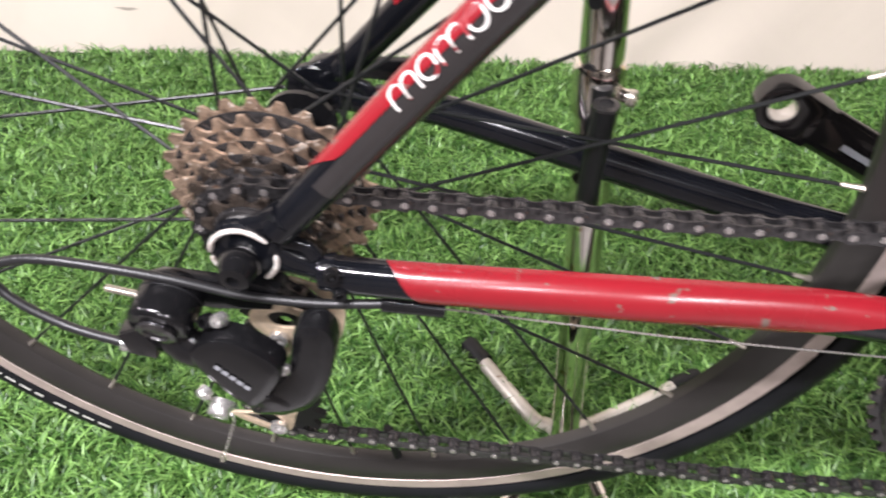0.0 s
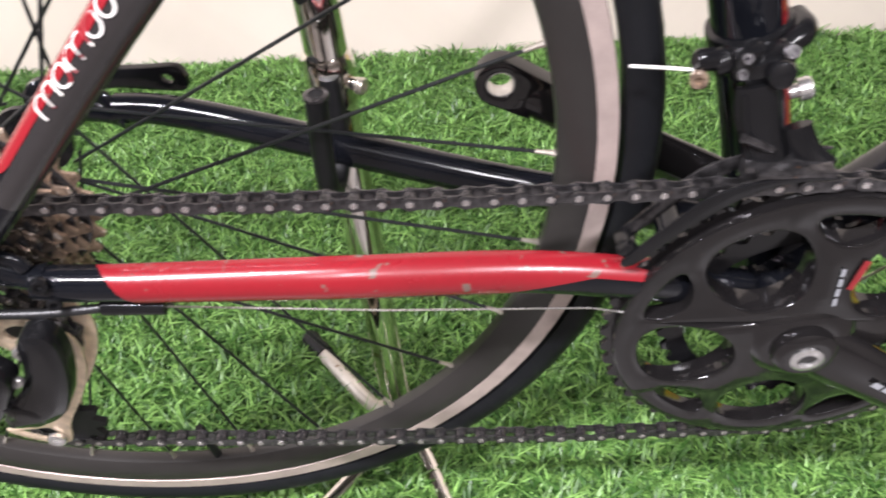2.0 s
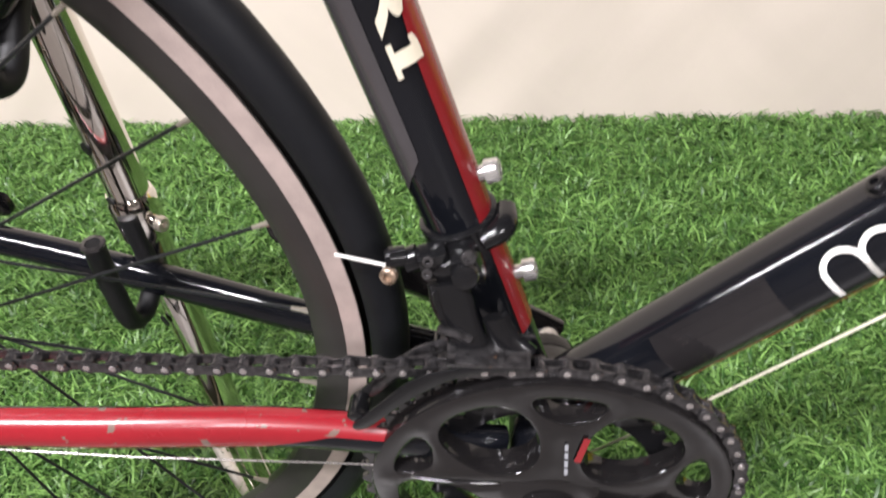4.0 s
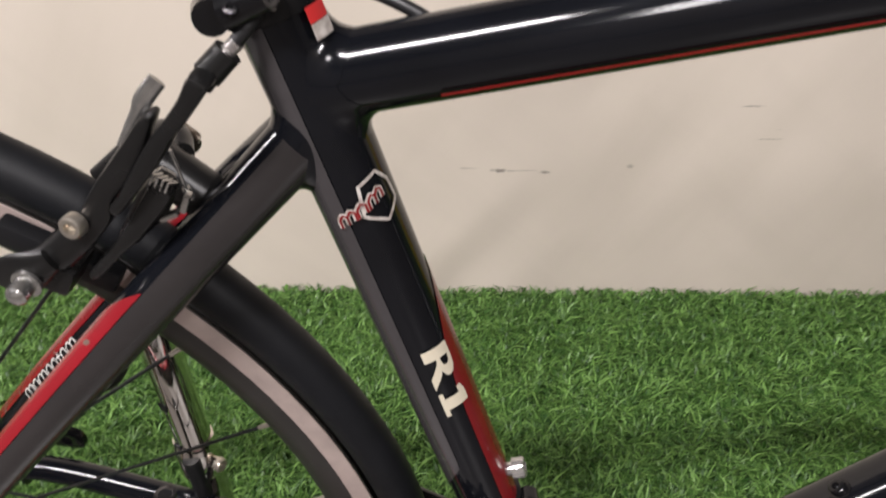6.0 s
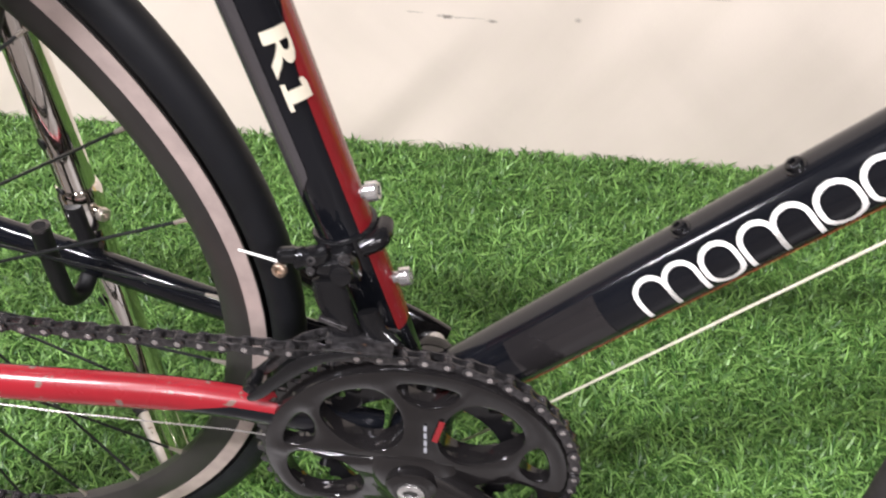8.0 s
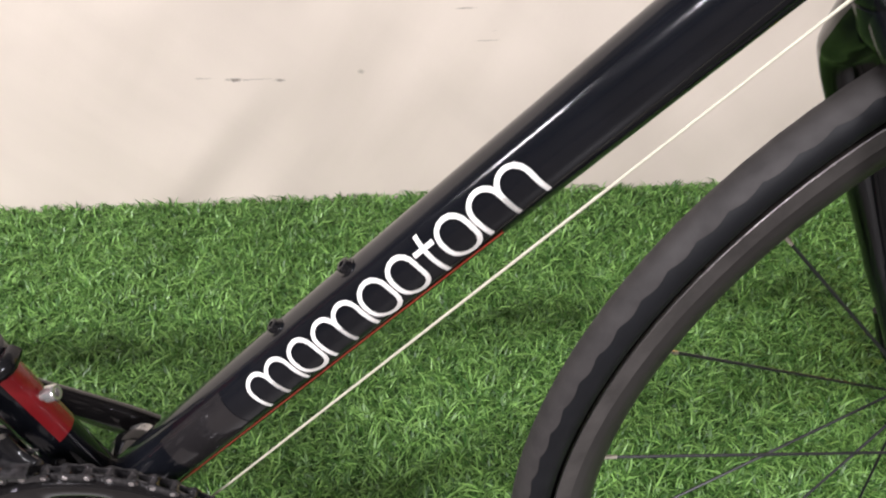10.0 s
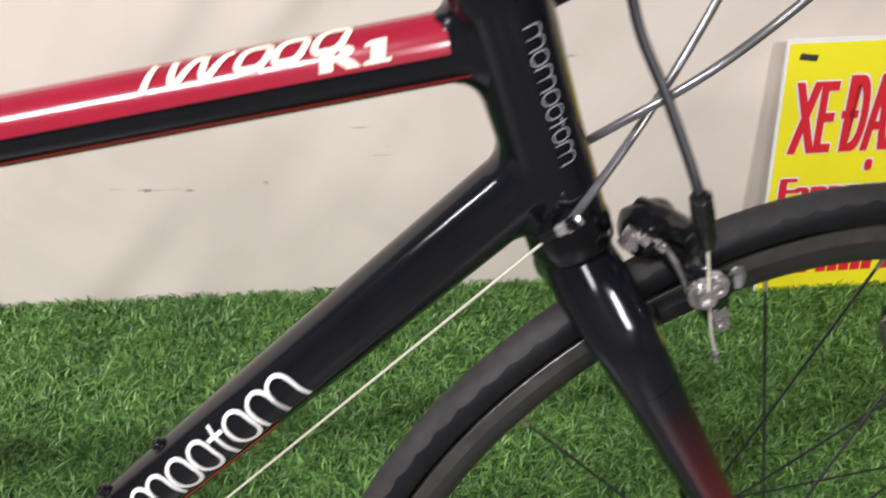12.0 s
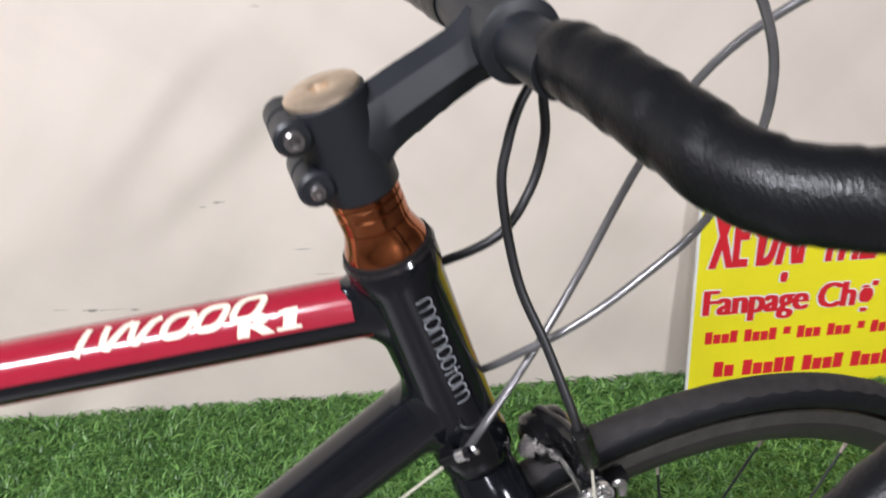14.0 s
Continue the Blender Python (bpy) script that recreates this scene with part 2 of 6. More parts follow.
def shell(points, radius, a0, a1, lift=0.0004, n=14, ref=(0, -1, 0), s0=0.0, s1=1.0, rows=60):
    """A skin over part of a straight or bent tube between the angles a0(s) and a1(s), in degrees from its side towards ref."""
    given = [Vector(p) for p in points]
    radius = [r if isinstance(r, tuple) else (r, r) for r in radius]
    lengths = [0.0]
    for a, b in zip(given, given[1:]):
        lengths.append(lengths[-1] + (b - a).length)

    def at(s):
        d = s * lengths[-1]
        i = max(0, min(len(given) - 2, sum(l <= d for l in lengths) - 1))
        k = (d - lengths[i]) / (lengths[i + 1] - lengths[i])
        return given[i].lerp(given[i + 1], k), tuple(a + (b - a) * k for a, b in zip(radius[i], radius[i + 1]))
    path = [at(s0 + (s1 - s0) * i / rows) for i in range(rows + 1)]
    verts, faces = [], []
    for i, ((q, (ra, rb)), (t, side, up)) in enumerate(zip(path, frames_along([p[0] for p in path], ref))):
        s = s0 + (s1 - s0) * i / rows
        lo, hi = radians(a0(s)), radians(a1(s))
        for k in range(n + 1):
            a = lo + (hi - lo) * k / n
            verts.append(tuple(q + side * ((ra + lift) * math.cos(a)) + up * ((rb + lift) * math.sin(a))))
    for i in range(rows):
        for k in range(n):
            v = i * (n + 1) + k
            faces.append((v, v + 1, v + n + 2, v + n + 1))
    return verts, faces


def strokes_on_tube(a, b, ra, rb, polylines, width, s0, a_mid, ref=(0, -1, 0), lift=0.0006):
    """Inked strokes on a straight tube from a to b. Points: metres along from s0 and metres round from the angle a_mid."""
    a, b = Vector(a), Vector(b)
    t = (b - a).normalized()
    side = t.cross(Vector(ref)).normalized()
    up = side.cross(t).normalized()
    length = (b - a).length

    def place(u, v):
        s = s0 + u
        r = ra + (rb - ra) * s / length + lift
        ang = radians(a_mid) + v / r
        return tuple(a + t * s + side * (r * math.cos(ang)) + up * (r * math.sin(ang)))
    return stroke_faces(polylines, width, place)


def stroke_faces(polylines, width, place):
    verts, faces = [], []
    for given in polylines:
        # short steps, so that a stroke hugs a round surface
        line = []
        for (ua, va), (ub, vb) in zip(given, given[1:]):
            count = max(1, math.ceil(math.hypot(ub - ua, vb - va) / 0.0016))
            line += [(ua + (ub - ua) * k / count, va + (vb - va) * k / count) for k in range(count)]
        line.append(given[-1])
        n0 = len(verts)
        closed = given[0] == given[-1]
        pts = line[:-1] if closed else line
        count = len(pts)
        for i, (u, v) in enumerate(pts):
            p0 = pts[i - 1] if closed or i else pts[0]
            p1 = pts[(i + 1) % count] if closed or i < count - 1 else pts[-1]
            dx, dy = p1[0] - p0[0], p1[1] - p0[1]
            l = math.hypot(dx, dy) or 1
            nx, ny = -dy / l * width / 2, dx / l * width / 2
            verts.append(place(u + nx, v + ny))
            verts.append(place(u - nx, v - ny))
        for i in range(count if closed else count - 1):
            j = (i + 1) % count
            faces.append((n0 + 2 * i, n0 + 2 * i + 1, n0 + 2 * j + 1, n0 + 2 * j))
    return verts, faces


def loop(u, v, w, h, r, slant=0.0):
    """A closed rounded ring of strokes, w by h about (u, v)."""
    out = []
    for cx, cy, a in ((w / 2 - r, h / 2 - r, 0), (-w / 2 + r, h / 2 - r, 90), (-w / 2 + r, -h / 2 + r, 180), (w / 2 - r, -h / 2 + r, 270)):
        for k in range(5):
            ang = radians(a + 22.5 * k)
            x, y = cx + r * math.cos(ang), cy + r * math.sin(ang)
            out.append((u + x + slant * y, v + y))
    return out + [out[0]]


def lathe(profile, origin, axis, n=32, closed=False):
    """Turns (along, radius) pairs about an axis."""
    o, z = Vector(origin), Vector(axis).normalized()
    x = z.cross(Vector((0.3, 0.2, 0.9))).normalized()
    y = z.cross(x)
    verts, faces = [], []
    for along, r in profile:
        for k in range(n):
            a = 2 * math.pi * k / n
            verts.append(tuple(o + z * along + (x * math.cos(a) + y * math.sin(a)) * max(r, 1e-5)))
    rows = len(profile)
    for i in range(rows if closed else rows - 1):
        i2 = (i + 1) % rows
        for k in range(n):
            j = (k + 1) % n
            faces.append((i * n + k, i * n + j, i2 * n + j, i2 * n + k))
    if not closed:
        faces.append(tuple(range(n - 1, -1, -1)))
        faces.append(tuple((rows - 1) * n + k for k in range(n)))
    return verts, faces


def bolt(origin, axis, r, h, n=18, hole=0.5):
    """A round bolt head with a sunk socket."""
    return lathe([(0, r), (h * 0.8, r), (h, r * 0.85), (h, r * hole), (h * 0.45, r * hole * 0.92), (h * 0.45, 0.0001)], origin, axis, n)


def prism(poly, y0, y1, bevel=0.0):
    """A polygon of (x, z) drawn out from y0 to y1, with its edges eased."""
    bm = bmesh.new()
    face = bm.faces.new([bm.verts.new((x, y0, z)) for x, z in poly])
    got = bmesh.ops.extrude_face_region(bm, geom=[face])
    for v in [g for g in got["geom"] if isinstance(g, bmesh.types.BMVert)]:
        v.co.y = y1
    bmesh.ops.recalc_face_normals(bm, faces=bm.faces)
    if bevel:
        rim = [e for e in bm.edges if abs(e.verts[0].co.y - e.verts[1].co.y) < 1e-9]
        bmesh.ops.bevel(bm, geom=rim, offset=bevel, segments=2, profile=0.6, affect="EDGES")
    return from_bm(bm)


def plate(outer, holes, y0, y1, ease=0.0015, dome=None, crown=()):
    """A flat part of (x, z) outlines with holes right through; its front edges are eased. dome(x, z) pushes the front out."""
    sign = 1 if y1 > y0 else -1
    dome = dome or (lambda x, z: 0.0)
    bm = bmesh.new()

    def ring(points, y, bulge):
        return [bm.verts.new((x, y - sign * (dome(x, z) if bulge else 0.0), z)) for x, z in points]

    def grown(points, d):
        n, area = len(points), sum(points[i - 1][0] * points[i][1] - points[i][0] * points[i - 1][1] for i in range(len(points)))
        s = 1 if area > 0 else -1
        out = []
        for i, (x, z) in enumerate(points):
            (xa, za), (xb, zb) = points[i - 1], points[(i + 1) % n]
            l = math.hypot(xb - xa, zb - za) or 1
            out.append((x + s * (zb - za) / l * d, z - s * (xb - xa) / l * d))
        return out
    edges, backs = [], []
    for k, line in enumerate([outer] + list(holes)):
        d = -ease if k == 0 else ease
        front, mid, side, back = ring(grown(line, d), y0, True), ring(grown(line, d * 0.3), y0 + sign * ease * 0.3, True), ring(line, y0 + sign * ease, True), ring(line, y1, False)
        n = len(line)
        for a, b in ((front, mid), (mid, side), (side, back)):
            for i in range(n):
                bm.faces.new((a[i], a[(i + 1) % n], b[(i + 1) % n], b[i]))
        if k == 0:
            # a crowned face: further rings drawn in and raised
            for inset, rise in crown:
                inner = ring(grown(line, -inset), y0 - sign * rise, True)
                for i in range(n):
                    bm.faces.new((inner[i], inner[(i + 1) % n], front[(i + 1) % n], front[i]))
                front = inner
        edges.append([bm.edges.get((front[i], front[(i + 1) % n])) for i in range(n)])
        backs.append([bm.edges.get((back[i], back[(i + 1) % n])) for i in range(n)])
    for group in (edges, backs):
        bmesh.ops.triangle_fill(bm, edges=[e for g in group for e in g], use_beauty=True)
    bmesh.ops.recalc_face_normals(bm, faces=bm.faces)
    return from_bm(bm)


def smooth_line(points, n=4):
    """A closed (x, z) outline rounded through its points."""
    return [(q.x, q.y) for q in spline([(x, z, 0) for x, z in points], n, True)]


def from_bm(bm):
    bm.verts.ensure_lookup_table()
    bm.verts.index_update()
    shape = [tuple(v.co) for v in bm.verts], [tuple(v.index for v in f.verts) for f in bm.faces]
    bm.free()
    return shape


def block(sx, sy, sz, m, bevel=0.001):
    bm = bmesh.new()
    bmesh.ops.create_cube(bm, size=1.0, matrix=Matrix.Diagonal((sx, sy, sz, 1)))
    if bevel:
        bmesh.ops.bevel(bm, geom=bm.edges[:], offset=bevel, segments=2, profile=0.6, affect="EDGES")
    bm.transform(m)
    return from_bm(bm)


def basis(x, y, z, origin):
    m = Matrix((x, y, z)).transposed().to_4x4()
    m.translation = origin
    return m


def arc(cx, cz, r, a0, a1, n=16):
    return [(cx + r * math.cos(radians(a0 + (a1 - a0) * k / n)), cz + r * math.sin(radians(a0 + (a1 - a0) * k / n))) for k in range(n + 1)]


# ---------------------------------------------------------------- setting
WALL_Y = 0.722


def wall_material():
    """Cream cloth-covered wall: soft patches, faint weave, a few scuffs near the turf; diagonal shadow bands are
    painted in.
    """
    m = material("cream_wall", (0.715, 0.632, 0.548), 0.8, colour2=(0.665, 0.586, 0.508), scale=2.2, bump=0.0002, bump_scale=600, spec=0.3)
    nodes, links = m.node_tree.nodes, m.node_tree.links
    b = nodes["Principled BSDF"]
    base = b.inputs["Base Color"].links[0].from_socket
    where = nodes.new("ShaderNodeTexCoord")

    def over(colour, scale, low, high, amount, stretch=(1, 1, 1), seed=0.0, slant=0.0):
        nonlocal base
        shift, spots, cut, mix = nodes.new("ShaderNodeMapping"), nodes.new("ShaderNodeTexNoise"), nodes.new("ShaderNodeMapRange"), nodes.new("ShaderNodeMix")
        shift.inputs["Scale"].default_value, shift.inputs["Location"].default_value = stretch, (seed, seed * 0.7, seed * 1.3)
        if slant:
            shift.vector_type = "TEXTURE"
        shift.inputs["Rotation"].default_value = (0, radians(slant), 0)
        links.new(where.outputs["Object"], shift.inputs["Vector"])
        links.new(shift.outputs["Vector"], spots.inputs["Vector"])
        spots.inputs["Scale"].default_value, spots.inputs["Detail"].default_value = scale, 4
        cut.inputs["From Min"].default_value, cut.inputs["From Max"].default_value, cut.inputs["To Max"].default_value = low, high, amount
        links.new(spots.outputs["Fac"], cut.inputs["Value"])
        mix.data_type = "RGBA"
        mix.inputs["B"].default_value = (*colour, 1)
        links.new(cut.outputs["Result"], mix.inputs["Factor"])
        links.new(base, mix.inputs["A"])
        base = mix.outputs["Result"]
    over((0.50, 0.45, 0.36), 3.5, 0.52, 0.75, 0.16, (1, 1, 0.8), 3.1)
    # slanting bands that stand in for the bicycle's soft shadows on the wall
    over((0.52, 0.46, 0.38), 1.0, 0.47, 0.66, 0.20, (0.13, 1.0, 0.60), 5.3, 33)
    over((0.55, 0.49, 0.42), 1.0, 0.50, 0.68, 0.22, (0.11, 1.0, 0.50), 2.2, -48)
    over((0.10, 0.09, 0.08), 16, 0.73, 0.78, 0.6, (0.6, 1, 2.6), 8.7)
    for x, z, half, thin, dark in ((0.363, 0.236, 0.016, 0.0035, 0.75), (0.428, 0.233, 0.010, 0.0028, 0.6), (0.318, 0.240, 0.020, 0.0016, 0.4), (0.395, 0.236, 0.030, 0.0014, 0.35), (0.548, 0.243, 0.005, 0.0045, 0.4), (0.700, 0.335, 0.018, 0.0016, 0.55), (1.01, 0.44, 0.014, 0.0020, 0.6), (0.585, 0.425, 0.010, 0.0030, 0.5), (0.560, 0.418, 0.009, 0.0025, 0.5), (0.730, 0.285, 0.020, 0.0014, 0.45)):
        # a scuff of its own: an uneven smear on the cloth
        place, shape, ragged, total, cut, mix = nodes.new("ShaderNodeMapping"), nodes.new("ShaderNodeVectorMath"), nodes.new("ShaderNodeTexNoise"), nodes.new("ShaderNodeMath"), nodes.new("ShaderNodeMapRange"), nodes.new("ShaderNodeMix")
        place.vector_type = "TEXTURE"
        place.inputs["Location"].default_value, place.inputs["Scale"].default_value = (x, WALL_Y, z), (half, 1.0, thin)
        links.new(where.outputs["Object"], place.inputs["Vector"])
        shape.operation = "LENGTH"
        links.new(place.outputs["Vector"], shape.inputs[0])
        ragged.inputs["Scale"].default_value, ragged.inputs["Detail"].default_value = 160, 4
        links.new(where.outputs["Object"], ragged.inputs["Vector"])
        total.operation, total.inputs[1].default_value = "MULTIPLY_ADD", -1.6
        links.new(ragged.outputs["Fac"], total.inputs[0])
        links.new(shape.outputs["Value"], total.inputs[2])
        cut.inputs["From Min"].default_value, cut.inputs["From Max"].default_value, cut.inputs["To Min"].default_value, cut.inputs["To Max"].default_value = -0.6, 0.25, dark, 0.0
        links.new(total.outputs[0], cut.inputs["Value"])
        mix.data_type = "RGBA"
        mix.inputs["B"].default_value = (0.10, 0.085, 0.075, 1)
        links.new(cut.outputs["Result"], mix.inputs["Factor"])
        links.new(base, mix.inputs["A"])
        base = mix.outputs["Result"]
    links.new(base, b.inputs["Base Color"])
    return m


wall_mat = wall_material()
GREY_WALL = material("plain_wall", (0.13, 0.115, 0.10), 0.9, vary=0.06, scale=2)


def creased_wall():
    """The sheet behind the bicycle, with shallow creases."""
    verts, faces = [], []
    nx, nz = 340, 90
    for i in range(nx + 1):
        x = -4.6 + 8.6 * i / nx
        for k in range(nz + 1):
            z = 1.2 * (k / nz) ** 1.2
            fold = 0.004 * noise.noise((x * 2.2 + z * 1.3, z * 0.9, 1.7)) + 0.0022 * noise.noise((x * 5.5 - z * 4.0, z * 3.0, 5.0))
            verts.append((x, WALL_Y + fold * min(1.0, z * 6), z))
    for i in range(nx):
        for k in range(nz):
            v = i * (nz + 1) + k
            faces.append((v, v + 1, v + nz + 2, v + nz + 1))
    return verts, faces


part_wall = part("wall_north", join(creased_wall(), block(8.6, 0.1, 1.2, pose(-0.3, WALL_Y + 0.062, 0.6), 0)), wall_mat)
tagged(part_wall, "cream cloth-covered wall with faint creases and scuffs", "wall", kind="structure")
# unseen walls added to close the room, kept dark to hold down reflections
for name, sx, sy, sz, x, y, z in (("wall_north_upper", 8.6, 0.1, 1.6, -0.3, WALL_Y + 0.062, 2.0), ("wall_south", 8.8, 0.1, 2.8, -0.3, -3.55, 1.4), ("wall_west", 0.1, 4.4, 2.8, -4.66, -1.4, 1.4), ("wall_east", 0.1, 4.4, 2.8, 4.06, -1.4, 1.4)):
    tagged(part(name, block(sx, sy, sz, pose(x, y, z), 0), GREY_WALL), "plain unseen wall closing the room", "wall", kind="structure")
# ceiling added out of view, its grey lowered for darker reflections
tagged(part("ceiling", block(8.8, 4.6, 0.1, pose(-0.3, -1.4, 2.86), 0), PLASTER), "unseen grey plaster ceiling closing the room", "ceiling", kind="structure")
# floor beyond the turf is unseen; dark, so the black parts mirror little
tagged(part("floor", block(8.8, 4.6, 0.1, pose(-0.3, -1.4, -0.05), 0), UNSEEN_FLOOR), "plain unseen floor kept dark", "floor", kind="structure")
tagged(part("ground", block(5.2, 0.876, 0.016, pose(0.65, 0.278, 0.004), 0.001), TURF_BASE), "dark green backing of the artificial turf", "ground", kind="structure")


def grass_blades():
    """Bent plastic blades, dense where the camera passes and thinner beyond."""
    rng = np.random.default_rng(7)
    boxes = [(-0.60, 1.80, -0.08, WALL_Y - 0.004, 300000), (-1.9, -0.60, -0.15, WALL_Y - 0.01, 60000), (1.80, 3.2, -0.15, WALL_Y - 0.01, 60000), (-0.60, 1.80, -0.155, -0.08, 12000)]
    xs, ys = [], []
    for x0, x1, y0, y1, count in boxes:
        xs.append(rng.uniform(x0, x1, count))
        ys.append(rng.uniform(y0, y1, count))
    x, y = np.concatenate(xs), np.concatenate(ys)
    n = len(x)
    # tufts: blades gather in small clumps that lean one way, tall and low by turns
    y = np.minimum(y, WALL_Y - 0.004)

    def swell(size, seed):
        pick = np.random.default_rng(seed)
        total = np.zeros(n)
        for _ in range(7):
            a, p = pick.uniform(0, 2 * np.pi, 2)
            k = 2 * np.pi / (size * pick.uniform(0.7, 1.4))
            total += np.sin(k * (x * np.cos(a) + y * np.sin(a)) + p)
        return total / 2.2
    tall = swell(0.011, 3) + 0.5 * swell(0.045, 5)
    height = (0.0090 + 0.0060 * rng.random(n)) * np.clip(1.0 + 0.52 * tall, 0.35, 1.9)
    way = 2.6 * swell(0.014, 11) + rng.normal(0, 0.75, n)
    lean = np.abs(rng.normal(1.10, 0.40, n)) * height
    lx, ly = np.cos(way) * lean, np.sin(way) * lean
    turn = way + np.pi / 2 + rng.normal(0, 0.5, n)
    w = rng.uniform(0.0008, 0.0017, n)
    wx, wy = np.cos(turn) * w, np.sin(turn) * w
    verts = np.empty((n, 5, 3))
    for k, (f, h, ww) in enumerate(((0.0, 0.0, 1.0), (0.0, 0.0, -1.0), (0.38, 0.62, 0.85), (0.38, 0.62, -0.85), (1.0, 1.0, 0.0))):
        verts[:, k, 0] = x + lx * f + wx * ww
        verts[:, k, 1] = np.minimum(y + ly * f + wy * ww, WALL_Y - 0.003)
        verts[:, k, 2] = 0.010 + height * h * (1 - 0.22 * np.minimum(lean / height, 1.6) * f)
    first = (np.arange(n) * 5)[:, None]
    quads = np.concatenate([first + 0, first + 1, first + 3, first + 2], 1)
    tris = np.concatenate([first + 2, first + 3, first + 4], 1)
    mesh = bpy.data.meshes.new("artificial_grass")
    mesh.vertices.add(n * 5)
    mesh.vertices.foreach_set("co", verts.ravel())
    loops = np.concatenate([quads, tris], 1).ravel()
    mesh.loops.add(len(loops))
    mesh.loops.foreach_set("vertex_index", loops.astype(np.int32))
    mesh.polygons.add(2 * n)
    starts = np.empty(2 * n, np.int32)
    starts[0::2], starts[1::2] = np.arange(n) * 7, np.arange(n) * 7 + 4
    mesh.polygons.foreach_set("loop_start", starts)
    mesh.update(calc_edges=True)
    mesh.validate()
    mesh.materials.append(GRASS)
    mesh.shade_smooth()
    return new("artificial_grass", mesh)


tagged(grass_blades(), "short bright green artificial turf", "grass", kind="stuff")


# ---------------------------------------------------------------- bicycle: main dimensions
AXLE = Vector((0.002, 0.0, 0.388))
BB = Vector((0.412, 0.0, 0.300))
SEAT_LOW, SEAT_TOP = Vector((0.4083, 0, 0.300)), Vector((0.2950, 0, 0.735))
TOP_A, TOP_B = Vector((0.3035, 0, 0.6998)), Vector((0.8020, 0, 0.7834))
DOWN_A, DOWN_B = Vector((0.412, 0, 0.3074)), Vector((0.826, 0, 0.7152))
HEAD_LOW, HEAD_TOP = Vector((0.8447, 0, 0.670)), Vector((0.7967, 0, 0.8145))
STEER_AXIS = Vector((-0.0498, 0, 0.150)).normalized()
FORWARD = Vector((STEER_AXIS.z, 0, -STEER_AXIS.x))
STEER = Matrix.Translation(HEAD_LOW) @ Matrix.Rotation(radians(12.6), 4, STEER_AXIS) @ Matrix.Translation(-HEAD_LOW)
FRONT_AXLE = HEAD_LOW - STEER_AXIS * 0.3736 + FORWARD * 0.054
R_TYRE, R_RIM_IN = 0.336, 0.284

bicycle = tagged(new("bicycle"), "black and red aluminium road bicycle held upright by a chrome stand", "bicycle")
bicycle.empty_display_size = 0.05


def steered(shape):
    return moved(STEER, shape)


def arch(u, w, h):
    """An open arch: up, round and down."""
    r = w / 2
    turn = [(u + r - r * math.cos(radians(18 * k)), h / 2 - r + r * math.sin(radians(18 * k))) for k in range(11)]
    return [(u, -h / 2), (u, 0.0)] + turn + [(u + w, 0.0), (u + w, -h / 2)]


def letters(height, widths, gap, stroke, radius):
    """A wordmark as plain shapes: a ring for each width, two arches for a wide one; a negative width is a crossed bar."""
    lines, u = [], 0.0
    for w in widths:
        if w < 0:
            lines.append([(u - w / 2, height * (-0.5 + 1.05 * k / 8)) for k in range(9)])
            lines.append([(u, height * 0.24), (u - w, height * 0.24)])
            u += -w + gap
        elif w > 1.1 * height:
            half = (w - stroke) / 2
            lines += [arch(u + stroke / 2, half, height - stroke), arch(u + stroke / 2 + half, half, height - stroke)]
            u += w + gap
        else:
            lines.append(loop(u + w / 2, 0, w - stroke, height - stroke, min(radius, (w - stroke) / 2 - 1e-4)))
            u += w + gap
    return lines


def inked(shape_of, lines, width, mat, parent, label):
    """One part for each ring or bar of a decal."""
    for line in lines:
        part("decal_ring", shape_of([line], width), mat, parent, label)


def fillet(a, b, ra, c, d, rc, reach, n=48, steps=6):
    """The smoothed weld where the tube a-b of radius ra runs into the tube c-d of radius rc."""
    a, b, c, d = Vector(a), Vector(b), Vector(c), Vector(d)
    t, w = (b - a).normalized(), (d - c).normalized()
    u = t.cross(w).normalized()
    v = t.cross(u)
    verts, faces = [], []
    for k in range(n):
        ang = 2 * math.pi * k / n
        out = u * math.cos(ang) + v * math.sin(ang)
        p = a + out * ra
        off, run = (p - c) - w * (p - c).dot(w), t - w * t.dot(w)
        qa, qb, qc = run.dot(run), 2 * off.dot(run), off.dot(off) - rc * rc
        disc = max(0.0, qb * qb - 4 * qa * qc)
        p = p + t * ((-qb + math.sqrt(disc)) / (2 * qa))
        wide = reach * (1.0 + 0.05 * math.sin(k * 2.1))
        start, end = p + t * wide - out * 0.0003, p + out * wide
        foot = c + w * (end - c).dot(w)
        end = foot + (end - foot).normalized() * (rc - 0.0003)
        for i in range(steps + 1):
            e = i / steps
            verts.append(tuple(start * (1 - e) ** 2 + p * (2 * e * (1 - e)) + end * e ** 2))
    rows = steps + 1
    for k in range(n):
        j = (k + 1) % n
        for i in range(steps):
            faces.append((k * rows + i, k * rows + i + 1, j * rows + i + 1, j * rows + i))
    return verts, faces


# frame tubes
seat_tube = part("seat_tube", join(tube([SEAT_LOW, SEAT_TOP], 0.0160, 32), fillet(TOP_A, TOP_B, 0.0156, SEAT_LOW, SEAT_TOP, 0.0161, 0.011), fillet(DOWN_A, DOWN_B, 0.0213, BB - Vector((0, 0.1, 0)), BB + Vector((0, 0.1, 0)), 0.0215, 0.009)), BLACK_PAINT, bicycle)
part("rear_face_paint", shell([SEAT_LOW, SEAT_TOP], [0.016, 0.016], lambda s: 96 + 68 * max(0.0, 1 - (s - 0.40) / 0.06), lambda s: 205, s0=0.40, s1=0.985, ref=(0, -1, 0)), FLANK_PAINT, seat_tube, "anthracite rear flank")
